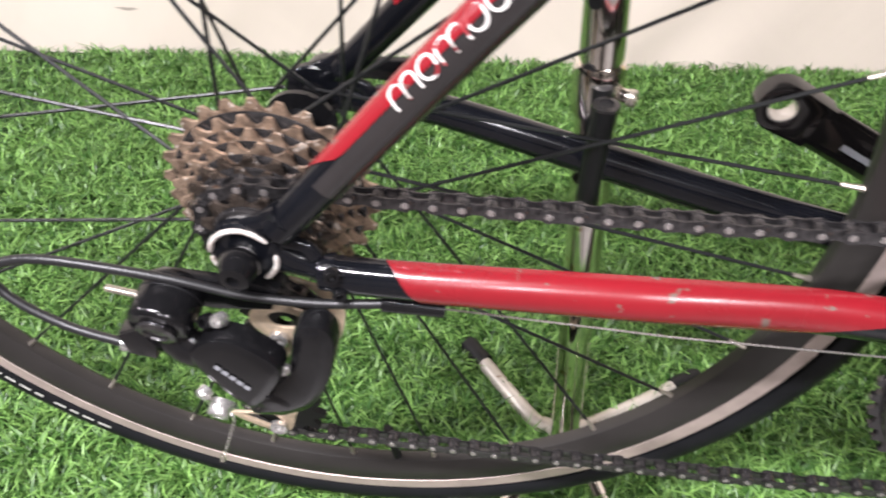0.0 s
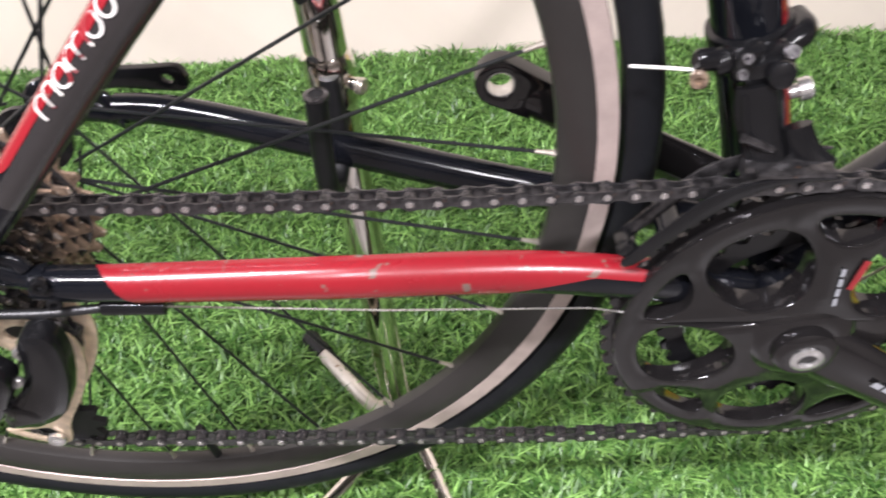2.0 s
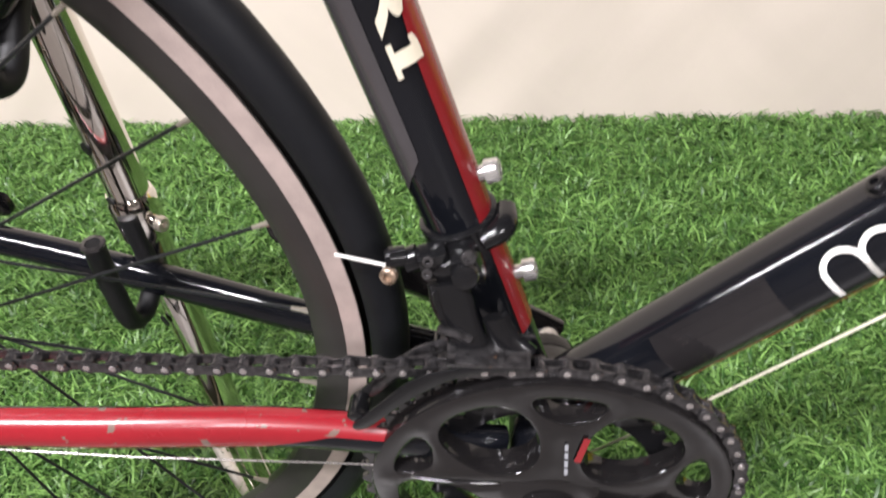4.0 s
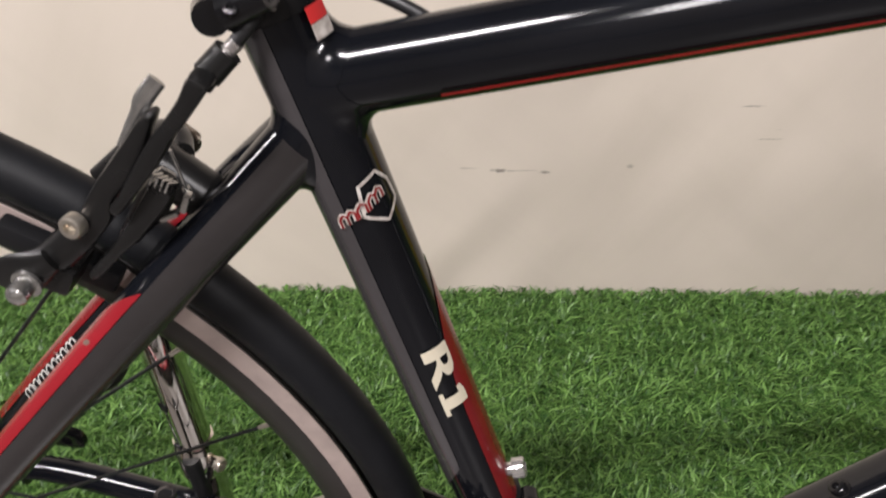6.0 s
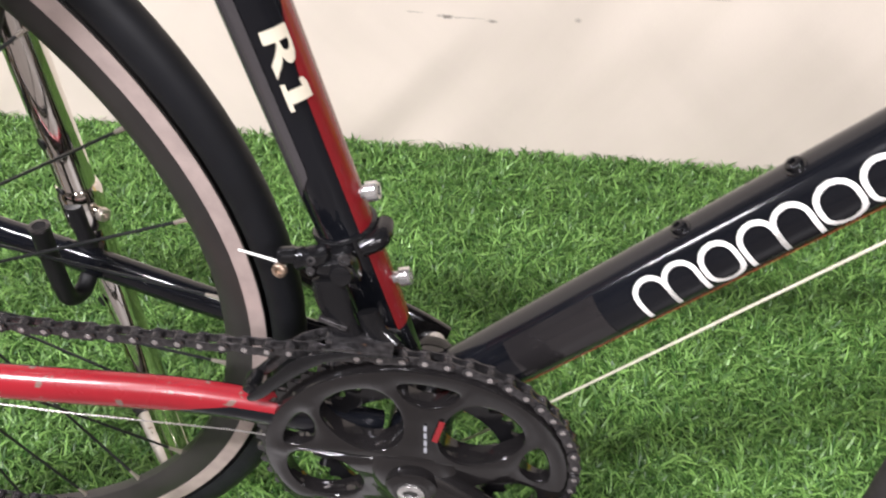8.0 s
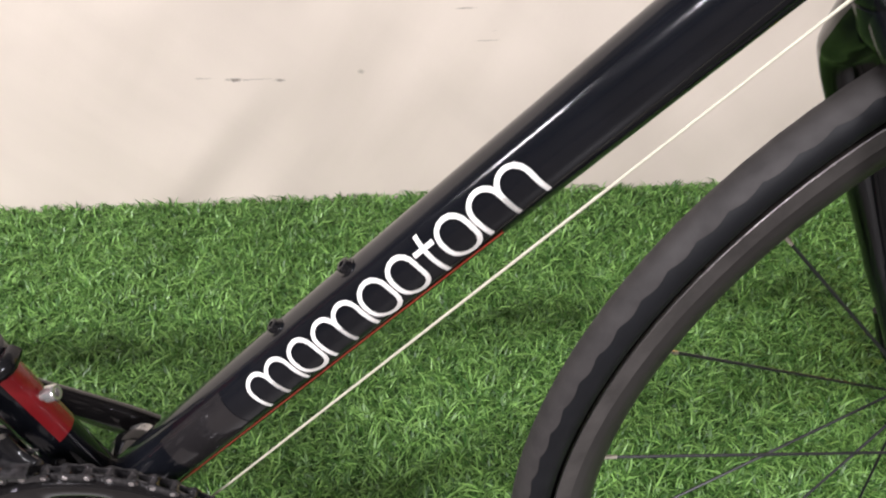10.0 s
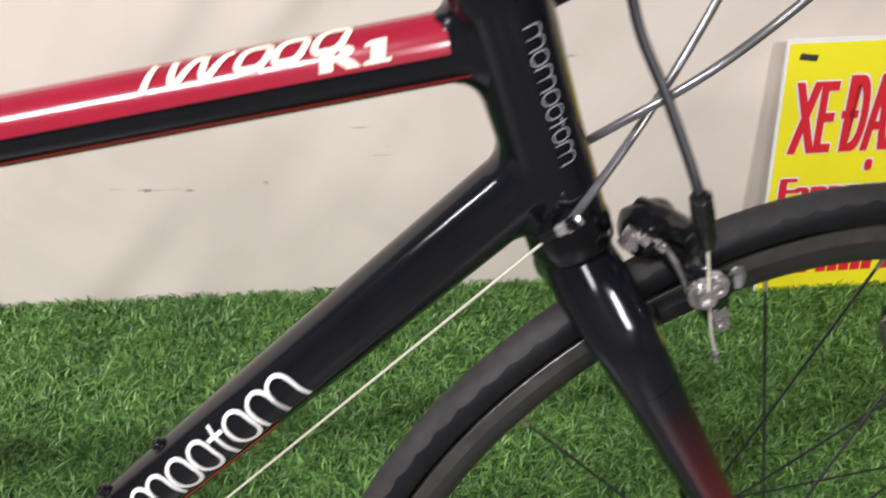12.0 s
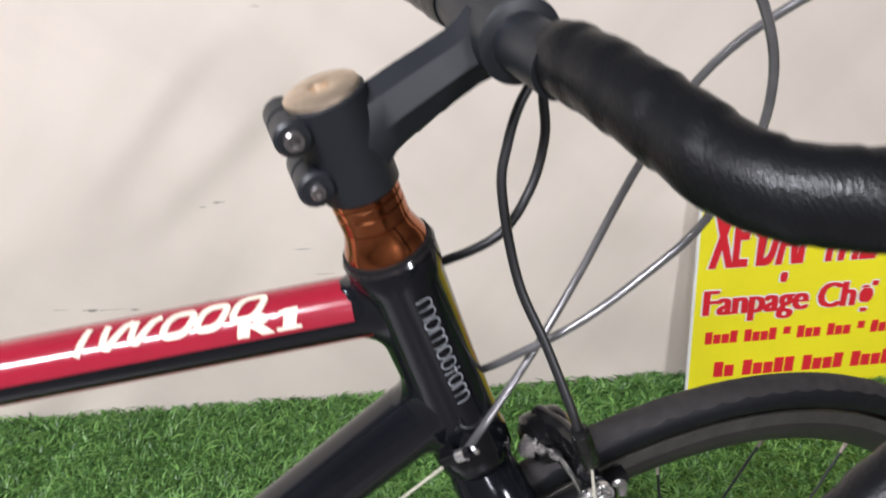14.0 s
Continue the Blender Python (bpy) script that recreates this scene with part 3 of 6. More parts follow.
part("red_stripe", shell([SEAT_LOW, SEAT_TOP], [0.016, 0.016], lambda s: -40, lambda s: 46 - 60 * max(0.0, (s - 0.50) / 0.215) ** 3, s0=0.19, s1=0.715), DARK_RED, seat_tube, "red flash")
top_tube = part("top_tube", tube([TOP_A, TOP_A.lerp(TOP_B, 0.12), TOP_A.lerp(TOP_B, 0.9), TOP_B], [(0.0148, 0.0160), (0.0150, 0.0158), (0.0155, 0.0158), (0.0156, 0.0160)], 32, ref=(0, 0, 1), smooth=5), BLACK_PAINT, bicycle)
part("red_pinstripe", shell([TOP_A, TOP_B], [0.0158, 0.0158], lambda s: -34, lambda s: -29, n=3, s0=0.10, s1=0.97, ref=(0, 0, 1), lift=0.0007), RED_INK, top_tube)
def panel_edge(s):
    return 14 + 900 * max(0.0, 0.478 - s)


part("crimson_panel", shell([TOP_A, TOP_B], [0.0160, 0.0160], panel_edge, lambda s: 160, s0=0.40, s1=0.955, ref=(0, 0, 1), lift=0.0007, rows=90), CRIMSON, top_tube, "crimson painted upper face")
part("white_band", shell([TOP_A, TOP_B], [0.0160, 0.0160], lambda s: panel_edge(s) - 15, panel_edge, s0=0.405, s1=0.479, ref=(0, 0, 1), lift=0.0008), WHITE_INK, top_tube)
down_tube = part("down_tube", tube([DOWN_A, DOWN_A.lerp(DOWN_B, 0.1), DOWN_A.lerp(DOWN_B, 0.9), DOWN_B], [0.0214, 0.0213, 0.0205, 0.0206], 36, ref=(0, -1, 0), smooth=4), BLACK_PAINT, bicycle)
part("red_pinstripe", shell([DOWN_A, DOWN_B], [0.0213, 0.0203], lambda s: 55.5, lambda s: 60, n=3, s0=0.05, s1=0.62, lift=0.0006), RED_INK, down_tube)
part("grey_panel", shell([DOWN_A, DOWN_B], [0.0213, 0.0203], lambda s: 50, lambda s: 150, s0=0.150, s1=0.262, lift=0.0004), GREY_PAINT, down_tube, "anthracite paint panel")
word = letters(0.0265, [0.0385, 0.0210, 0.0385, 0.0220, 0.0205, -0.0140, 0.0215, 0.0400], 0.0010, 0.0027, 0.0095)
inked(lambda l, w: strokes_on_tube(DOWN_A, DOWN_B, 0.0213, 0.0203, l, w, 0.1730, 103), word, 0.0028, WHITE_INK, down_tube, "white ink ring of a worn decal")
head_tube = part("head_tube", join(
    lathe([(-0.004, 0.0215), (0.0, 0.0232), (0.012, 0.0232), (0.016, 0.0220), (0.075, 0.0212), (0.136, 0.0220), (0.140, 0.0232), (0.150, 0.0232), (0.1525, 0.0222)], HEAD_LOW, STEER_AXIS, 40),
    fillet(DOWN_B, DOWN_A, 0.0206, HEAD_LOW, HEAD_TOP, 0.0214, 0.013), fillet(TOP_B, TOP_A, 0.0158, HEAD_LOW, HEAD_TOP, 0.0216, 0.014)), BLACK_PAINT, bicycle)
inked(lambda l, w: strokes_on_tube(HEAD_TOP, HEAD_LOW, 0.0214, 0.0214, l, w, 0.0205, 113, lift=0.0012), letters(0.0090, [0.0118, 0.0068, 0.0118, 0.0070, 0.0066, -0.0046, 0.0066, 0.0120], 0.0007, 0.0008, 0.0034), 0.0008, GREY_INK, head_tube, "thin grey ink ring")
bb_shell = part("bottom_bracket_shell", lathe([(-0.036, 0.0200), (-0.034, 0.0215), (0.034, 0.0215), (0.036, 0.0200)], BB, (0, 1, 0), 32), BLACK_PAINT, bicycle)
for side in (-1, 1):
    part("bearing_cup", lathe([(0, 0.0215), (0.004, 0.0215), (0.010, 0.0195)], BB + Vector((0, side * 0.035, 0)), (0, side, 0), 28), BLACK_ALLOY, bb_shell)

# chain stays and seat stays
STAY_R = [Vector((0.036, -0.0665, 0.3770)), Vector((0.075, -0.0665, 0.3745)), Vector((0.180, -0.0600, 0.3660)), Vector((0.270, -0.0480, 0.3520)), Vector((0.340, -0.0400, 0.3330)), Vector((0.385, -0.030, 0.3120))]
STAY_RADII = [(0.0085, 0.0088), (0.0092, 0.0095), (0.0098, 0.0112), (0.0098, 0.0118), (0.0098, 0.0125), (0.0100, 0.0130)]


def mirrored(points):
    return [Vector((p.x, -p.y, p.z)) for p in points]


right_path = spline(STAY_R, 6)
radii_fine = []
for i in range(len(STAY_R) - 1):
    for k in range(6):
        radii_fine.append(tuple(a + (b - a) * k / 6 for a, b in zip(STAY_RADII[i], STAY_RADII[i + 1])))
radii_fine.append(STAY_RADII[-1])
right_chainstay = part("chainstay", tube(right_path, radii_fine, 26, ref=(0, 0, 1)), BLACK_PAINT, bicycle)
part("red_panel", shell(right_path, radii_fine, lambda s: -78 + 185 * max(0.0, 1 - (s - 0.085) / 0.075) ** 1.5 + 108 * max(0.0, min(1.0, (s - 0.54) / 0.20)) ** 0.85, lambda s: 112, s0=0.085, s1=0.825, ref=(0, 0, 1), rows=80), RED_PAINT, right_chainstay, "glossy red paint with stone chips")
left_path = spline([Vector((0.036, 0.0665, 0.3830)), Vector((0.075, 0.0665, 0.3770)), Vector((0.170, 0.0600, 0.3500)), Vector((0.250, 0.0500, 0.3310)), Vector((0.320, 0.0410, 0.3170)), Vector((0.385, 0.030, 0.3060))], 6)
part("chainstay", tube(left_path, radii_fine, 26, ref=(0, 0, 1)), BLACK_PAINT, bicycle)
SS_R = [Vector((0.020, -0.0665, 0.4030)), Vector((0.110, -0.0520, 0.4960)), Vector((0.215, -0.0330, 0.6000)), Vector((0.2985, -0.0062, 0.6775))]
SS_RADII = [(0.0085, 0.0088), (0.0092, 0.0092), (0.0100, 0.0105), (0.0125, 0.0110)]
SS_FINE = spline(SS_R, 6)
SS_RF = [tuple(a + (b - a) * (i / (len(SS_FINE) - 1)) for a, b in zip(SS_RADII[0], SS_RADII[-1])) for i in range(len(SS_FINE))]
right_seatstay = part("seatstay", join(tube(SS_FINE, SS_RF, 24, ref=(0, -1, 0)), fillet(SS_FINE[-1], SS_FINE[-8], 0.0112, SEAT_LOW, SEAT_TOP, 0.0160, 0.012)), BLACK_PAINT, bicycle)
part("red_panel", shell(SS_FINE, SS_RF, lambda s: 122 + 70 * max(0.0, 1 - (s - 0.085) / 0.05), lambda s: 232 - 108 * max(0.0, (s - 0.63) / 0.15) ** 1.5, s0=0.085, s1=0.78, lift=0.0005), RED_PAINT, right_seatstay, "red painted upper face")
# grey flank: pale light mirrored in the black stay, put in as colour
part("grey_panel", shell(SS_FINE, SS_RF, lambda s: 20, lambda s: 120, s0=0.09, s1=1.0, lift=0.0004), STAY_SHEEN, right_seatstay)
inked(lambda l, w: strokes_on_tube(SS_R[0], SS_R[1].lerp(SS_R[2], 0.35), 0.0090, 0.0098, l, w, 0.088, 126, lift=0.0018), letters(0.0105, [0.0150, 0.0090, 0.0150, 0.0090, 0.0090, -0.006, 0.0090, 0.0150], 0.0010, 0.0012, 0.0040), 0.0012, CHIPPED_INK, right_seatstay, "chipped white ink ring")
left_seatstay = part("seatstay", tube(mirrored(SS_FINE), SS_RF, 24, ref=(0, 1, 0)), BLACK_PAINT, bicycle)
part("red_panel", shell(mirrored(SS_FINE), SS_RF, lambda s: 128, lambda s: 215, s0=0.15, s1=0.80, lift=0.0005, ref=(0, -1, 0)), RED_PAINT, left_seatstay)
inked(lambda l, w: strokes_on_tube(mirrored(SS_R)[0], mirrored(SS_R)[1].lerp(mirrored(SS_R)[2], 0.6), 0.0092, 0.0098, l, w, 0.105, 112, lift=0.0016), letters(0.0085, [0.0120, 0.0072, 0.0120, 0.0072, 0.0072, -0.005, 0.0072, 0.0120], 0.0009, 0.0010, 0.0034), 0.0010, WHITE_INK, left_seatstay, "thin white ink ring")
part("brake_bridge", tube([(0.248, -0.030, 0.632), (0.248, 0.030, 0.632)], 0.0075, 18), BLACK_PAINT, bicycle)
part("chainstay_bridge", tube([(0.352, -0.034, 0.326), (0.352, 0.034, 0.326)], 0.008, 18), BLACK_PAINT, bicycle)

# dropouts
def polar_at(x, z, r, deg):
    return x + r * math.cos(radians(deg)), z + r * math.sin(radians(deg))


def spin(profile, n=120):
    """Turns (radius, y) pairs about the y axis into a closed ring."""
    verts, faces, rows = [], [], len(profile)
    for k in range(n):
        a = 2 * math.pi * k / n
        for r, y in profile:
            verts.append((r * math.cos(a), y, r * math.sin(a)))
    for k in range(n):
        for i in range(rows):
            j, k2 = (i + 1) % rows, (k + 1) % n
            faces.append((k * rows + i, k * rows + j, k2 * rows + j, k2 * rows + i))
    return verts, faces


def open_spin(profile, n=120):
    verts, faces = spin(profile, n)
    rows = len(profile)
    return verts, [f for i, f in enumerate(faces) if i % rows != rows - 1]


def dropout(side):
    y = side * 0.066
    eye = moved(Matrix.Translation((AXLE.x, y, AXLE.z)), spin([(0.0055, -0.0035), (0.0165, -0.0035), (0.0178, -0.0020), (0.0178, 0.0020), (0.0165, 0.0035), (0.0055, 0.0035)], 36))
    return join(eye,
                tube([(0.014, y, 0.385), (0.030, y, 0.3800), (0.042, y, 0.3775)], [(0.0095, 0.0035), (0.0070, 0.0042), (0.0090, 0.0090)], 18, ref=(0, -1, 0), smooth=4),
                tube([(0.008, y, 0.398), (0.018, y, 0.4050), (0.026, y, 0.4110)], [(0.0100, 0.0035), (0.0085, 0.0050), (0.0088, 0.0088)], 18, ref=(0, -1, 0), smooth=4),
                tube([(0.020, y, 0.394), (0.030, y, 0.392), (0.034, y, 0.386)], [(0.0040, 0.0030), (0.0045, 0.0030), (0.0050, 0.0035)], 14, ref=(0, -1, 0), smooth=4))


right_dropout = part("dropout", dropout(-1), BLACK_PAINT, bicycle)
part("dropout", dropout(1), BLACK_PAINT, bicycle)
for a0, a1 in ((35, 175), (185, 250), (-60, 5)):
    ring = [(0.0155 * math.cos(radians(a0 + (a1 - a0) * k / 14)), -0.0702, 0.0155 * math.sin(radians(a0 + (a1 - a0) * k / 14))) for k in range(15)]
    part("scraped_edge", moved(Matrix.Translation(AXLE), tube(ring, [0.0006] + [0.0013] * 13 + [0.0006], 10)), WORN_INK, right_dropout, "paint scraped to bare metal")
part("adjuster_screw", bolt((0.0435, -0.0740, 0.3835), (0.3, -0.9, 0.3), 0.0040, 0.004), BLACK_ALLOY, right_dropout)
part("adjuster_screw", bolt((0.0455, -0.0740, 0.3720), (0.3, -0.9, 0.1), 0.0036, 0.004), BLACK_ALLOY, right_dropout)

# ---------------------------------------------------------------- wheels
def wheel(m, track, tread_worn, spokes, phase, hub_parts, turn):
    """Rim, tyre, spokes with nipples and hub flanges; m sets it into the bicycle."""
    rim = part("rim", moved(m, spin([(0.3135, -0.0095), (0.2990, -0.0097), (0.2900, -0.0085), (0.2845, -0.0045), (0.2835, 0.0), (0.2845, 0.0045), (0.2900, 0.0085), (0.2990, 0.0097), (0.3135, 0.0095), (0.3120, 0.006), (0.305, 0.0), (0.3120, -0.006)])), RIM_DARK, bicycle)
    for side in (-1, 1):
        band = [(0.3030, side * 0.0097), (0.3032, side * 0.0101), (0.3130, side * 0.0101), (0.3132, side * 0.0097)]
        part("brake_track", moved(m, open_spin(band)), track, rim, "machined brake track")
    a = [(0.3240 + 0.0120 * math.cos(t), 0.0122 * math.sin(t)) for t in [radians(-128 + 256 * k / 22) for k in range(23)]]
    tyre = part("tyre", moved(m, spin(a)), RUBBER, bicycle, "black slick road tyre")
    if tread_worn:
        # worn centre strip with the scalloped border of the tread
        verts, faces, n, w = [], [], 720, 7
        for k in range(n):
            ang = 2 * math.pi * k / n
            wave = 46 + 9 * abs(math.sin(ang * 52))
            for i in range(w):
                t = radians(-wave + 2 * wave * i / (w - 1))
                r = 0.3240 + 0.01235 * math.cos(t)
                verts.append((r * math.cos(ang), 0.01255 * math.sin(t), r * math.sin(ang)))
        for k in range(n):
            for i in range(w - 1):
                k2 = (k + 1) % n
                faces.append((k * w + i, k * w + i + 1, k2 * w + i + 1, k2 * w + i))
        part("worn_tread", moved(m, (verts, faces)), TREAD, tyre, "grey worn running strip with a wavy border")
    thread = None
    for k in range(spokes):
        side = -1 if k % 2 else 1
        flange_r, flange_y = hub_parts
        y = flange_y[0] if side < 0 else flange_y[1]
        a1 = radians(phase + 360 * k / spokes)
        a0 = a1 + radians(turn) * (1 if k % 4 in (0, 3) else -1)
        inner = Vector((flange_r * math.cos(a0), y, flange_r * math.sin(a0)))
        outer = Vector((0.2835 * math.cos(a1), 0.0, 0.2835 * math.sin(a1)))
        part("spoke", moved(m, tube([inner, outer], 0.00105, 7)), SPOKE, rim)
        way = (outer - inner).normalized()
        part("nipple", moved(m, lathe([(-0.010, 0.0012), (-0.004, 0.0014), (0.0, 0.0020), (0.002, 0.0020)], outer, way, 8)), NIPPLE, rim)
    return rim, tyre


REAR = Matrix.Translation(AXLE)
rear_rim, rear_tyre = wheel(REAR, RIM_TRACK, False, 28, 0.0, (0.0235, (-0.019, 0.034)), 76)
rear_hub = part("rear_hub", moved(REAR, join(lathe([(-0.020, 0.014), (-0.018, 0.025), (-0.0155, 0.025), (-0.0145, 0.012), (0.0, 0.0105), (0.030, 0.012), (0.031, 0.021), (0.0345, 0.021), (0.036, 0.012), (0.048, 0.0105), (0.060, 0.009)], (0, 0, 0), (0, 1, 0), 36))), BLACK_ALLOY, bicycle)
part("quick_release_nut", moved(REAR, lathe([(0, 0.0090), (0.003, 0.0098), (0.007, 0.0090), (0.010, 0.0078), (0.0125, 0.0070), (0.0130, 0.0055), (0.0130, 0.003), (0.010, 0.0028)], (0, -0.0735, 0), (0, -1, 0), 28)), BLACK_ALLOY, rear_hub, "black skewer nut")
part("axle_end", moved(REAR, lathe([(0, 0.006), (0.006, 0.006)], (0, -0.070, 0), (0, -1, 0), 20)), STEEL, rear_hub)
part("quick_release_lever", moved(REAR, join(lathe([(0, 0.0115), (0.010, 0.0120), (0.020, 0.0110), (0.026, 0.0085)], (0, 0.068, 0), (0, 1, 0), 24),
    moved(Matrix.Rotation(radians(-5), 4, "Z"), plate(smooth_line([(-0.006, 0.0), (-0.003, 0.0080), (0.020, 0.0062), (0.042, 0.0070), (0.058, 0.0078), (0.0635, 0.0040), (0.0645, -0.0040), (0.060, -0.0090), (0.042, -0.0085), (0.020, -0.0070), (-0.003, -0.0080)], 3), [[polar_at(0.052, -0.001, 0.0036, 30 * k) for k in range(12)]], 0.0920, 0.0975, 0.0012)))), BLACK_ALLOY, rear_hub, "black skewer lever with a round hole")
FRONT = STEER @ Matrix.Translation(FRONT_AXLE)
front_rim, front_tyre = wheel(FRONT, FRONT_TRACK, True, 20, 7.0, (0.017, (-0.033, 0.033)), 30)
front_hub = part("front_hub", moved(FRONT, lathe([(-0.052, 0.009), (-0.050, 0.0115), (-0.036, 0.0115), (-0.035, 0.021), (-0.031, 0.021), (-0.029, 0.012), (0.0, 0.0105), (0.029, 0.012), (0.031, 0.021), (0.035, 0.021), (0.036, 0.0115), (0.050, 0.0115), (0.052, 0.009)], (0, 0, 0), (0, 1, 0), 36)), BLACK_ALLOY, bicycle)

# ---------------------------------------------------------------- cassette
COGS = [(11, -0.0560), (13, -0.0515), (15, -0.0470), (17, -0.0425), (19, -0.0380), (21, -0.0335), (23, -0.0290), (26, -0.0245)]


def toothed(n, depth, root_in, y0, y1, hollow=0.0, flat=0.30):
    """A sprocket: n teeth about a ring that is open inside root_in."""
    pitch_r = 0.0127 / (2 * math.sin(math.pi / n))
    prof = []
    for k in range(n):
        for frac, r in ((-0.5, pitch_r - depth), (-0.30, pitch_r - depth * 0.55), (-0.12, pitch_r + depth * 0.62), (0.12, pitch_r + depth * 0.62), (0.30, pitch_r - depth * 0.55)):
            prof.append((2 * math.pi * (k + frac) / n, r))
    verts, faces, c = [], [], len(prof)
    for y in (y0, y1):
        for a, r in prof:
            verts.append((r * math.cos(a), y, r * math.sin(a)))
        for a, r in prof:
            verts.append((root_in * math.cos(a), y, root_in * math.sin(a)))
    for i in range(c):
        j = (i + 1) % c
        faces.append((i, j, c + j, c + i))
        faces.append((2 * c + i, 3 * c + i, 3 * c + j, 2 * c + j))
        faces.append((i, 2 * c + i, 2 * c + j, j))
        faces.append((c + i, c + j, 3 * c + j, 3 * c + i))
    return verts, faces


cassette = part("cassette", moved(REAR, lathe([(0, 0.0175), (0.038, 0.0175)], (0, -0.060, 0), (0, 1, 0), 30)), GREASE_STEEL, bicycle, "rusty eight-speed sprocket cluster")
for i, (n, y) in enumerate(COGS):
    inner = 0.0175 if n < 18 else 0.0127 * n / (2 * math.pi) * 0.70
    part("sprocket", moved(REAR @ Matrix.Rotation(radians(13 * i), 4, "Y"), toothed(n, 0.0034, inner, y - 0.0009, y + 0.0009)), RUSTY if n > 18 else DARK_COG, cassette)
    # dark disc added over each face, so that only the teeth show their colour
    root = 0.0127 / (2 * math.sin(math.pi / n)) - 0.0042
    part("sprocket_face_disc", moved(REAR, spin([(0.0165, y - 0.0022), (root - 0.0012, y - 0.0022), (root, y - 0.0014), (root, y - 0.0008), (0.0165, y - 0.0008)], 60)), GREASE_STEEL, cassette)
    if n >= 18:
        arms = []
        for k in range(5):
            a = radians(72 * k + 20 * i)
            arms.append(tube([(0.016 * math.cos(a), y, 0.016 * math.sin(a)), (inner * 1.03 * math.cos(a + 0.2), y, inner * 1.03 * math.sin(a + 0.2))], [(0.0050, 0.0009), (0.0042, 0.0009)], 8, ref=(0, 1, 0)))
        part("sprocket_carrier", moved(REAR, join(*arms)), GREASE_STEEL, cassette)
part("lock_ring", moved(REAR, lathe([(0, 0.0155), (0.0025, 0.0155), (0.003, 0.0120), (0.001, 0.0115)], (0, -0.0590, 0), (0, -1, 0), 30)), STEEL, cassette)
part("spoke_guard", moved(REAR, lathe([(0, 0.0265), (0.0015, 0.0265), (0.0015, 0.018)], (0, -0.0205, 0), (0, 1, 0), 40)), BLACK_ALLOY, cassette)


# ---------------------------------------------------------------- crank set
AT_BB = Matrix.Translation(BB)
CRANK_ANGLE = -30.5
way = Vector((math.cos(radians(CRANK_ANGLE)), 0, math.sin(radians(CRANK_ANGLE))))
up = Vector((-way.z, 0, way.x))
right_crank = part("crank_arm", tube([BB + way * -0.004 + Vector((0, -0.0555, 0)), BB + way * 0.022 + Vector((0, -0.0580, 0)), BB + way * 0.075 + Vector((0, -0.0650, 0)), BB + way * 0.130 + Vector((0, -0.0705, 0)), BB + way * 0.170 + Vector((0, -0.0735, 0)), BB + way * 0.182 + Vector((0, -0.0735, 0))],
                                     [(0.0170, 0.0105), (0.0180, 0.0105), (0.0155, 0.0085), (0.0135, 0.0072), (0.0135, 0.0068), (0.0060, 0.0055)], 28, ref=(0, -1, 0), smooth=7), CRANK_BLACK, bicycle, "black forged crank arm without a pedal")
part("axle_boss", lathe([(0, 0.0170), (0.006, 0.0165), (0.0085, 0.0130), (0.0085, 0.0110)], BB + Vector((0, -0.0600, 0)), (0, -1, 0), 32), CRANK_BLACK, right_crank)
part("crank_bolt", lathe([(0, 0.0085), (0.0030, 0.0085), (0.0036, 0.0072), (0.0036, 0.0050), (0.0010, 0.0046), (0.0010, 0.001)], BB + Vector((0, -0.0665, 0)), (0, -1, 0), 28), STEEL, right_crank, "bright steel crank bolt")
for k in range(7):
    part("printed_bar", stroke_faces([[(0.0425 + 0.0076 * k, 0.0032), (0.0484 + 0.0076 * k, 0.0030)]], 0.0040, lambda u, v: tuple(BB + way * u + up * v + Vector((0, -0.0722 - 0.09 * (u - 0.0425), 0)))), GREY_INK, right_crank)
part("pedal_hole", lathe([(0, 0.0072), (0.0006, 0.0072)], BB + way * 0.170 + Vector((0, -0.0804, 0)), (0, -1, 0), 20), STEEL, right_crank)
RING_FACE = 0.0965


def polar(r, deg):
    return r * math.cos(radians(deg)), r * math.sin(radians(deg))


windows = []
for k in range(5):
    big, small = 48 + 72 * k, 12 + 72 * k
    windows.append(smooth_line([polar(r, big + d) for r, d in ((0.0835, 0), (0.0815, 11), (0.0745, 18.5), (0.0610, 23.0), (0.0460, 22.5), (0.0365, 14), (0.0335, 0), (0.0365, -14), (0.0460, -22.5), (0.0610, -23.0), (0.0745, -18.5), (0.0815, -11))], 3))
    windows.append(smooth_line([polar(r, small + d) for r, d in ((0.0850, 0), (0.0848, 8), (0.0825, 12.5), (0.0745, 10.5), (0.0690, 4), (0.0680, 0), (0.0690, -4), (0.0745, -10.5), (0.0825, -12.5), (0.0848, -8))], 3))
spider = plate([polar(RING_FACE, 3 * k) for k in range(120)], windows, -0.0520, -0.0420, 0.0020, lambda x, z: 0.0065 * max(0.0, min(1.0, (0.082 - math.hypot(x, z)) / 0.045)))
chainring = part("chainring", moved(AT_BB, join(toothed(50, 0.0028, 0.0880, -0.0465, -0.0435), spin([(0.0880, -0.0440), (0.0962, -0.0500), (0.0968, -0.0440)], 150))), CRANK_BLACK, bicycle, "large black chainring")
part("spider", moved(AT_BB, spider), CRANK_BLACK, chainring, "glossy black five-arm spider with open windows")
part("inner_chainring", moved(AT_BB, join(toothed(34, 0.0030, 0.0560, -0.0385, -0.0360))), BLACK_ALLOY, bicycle, "small black inner chainring")
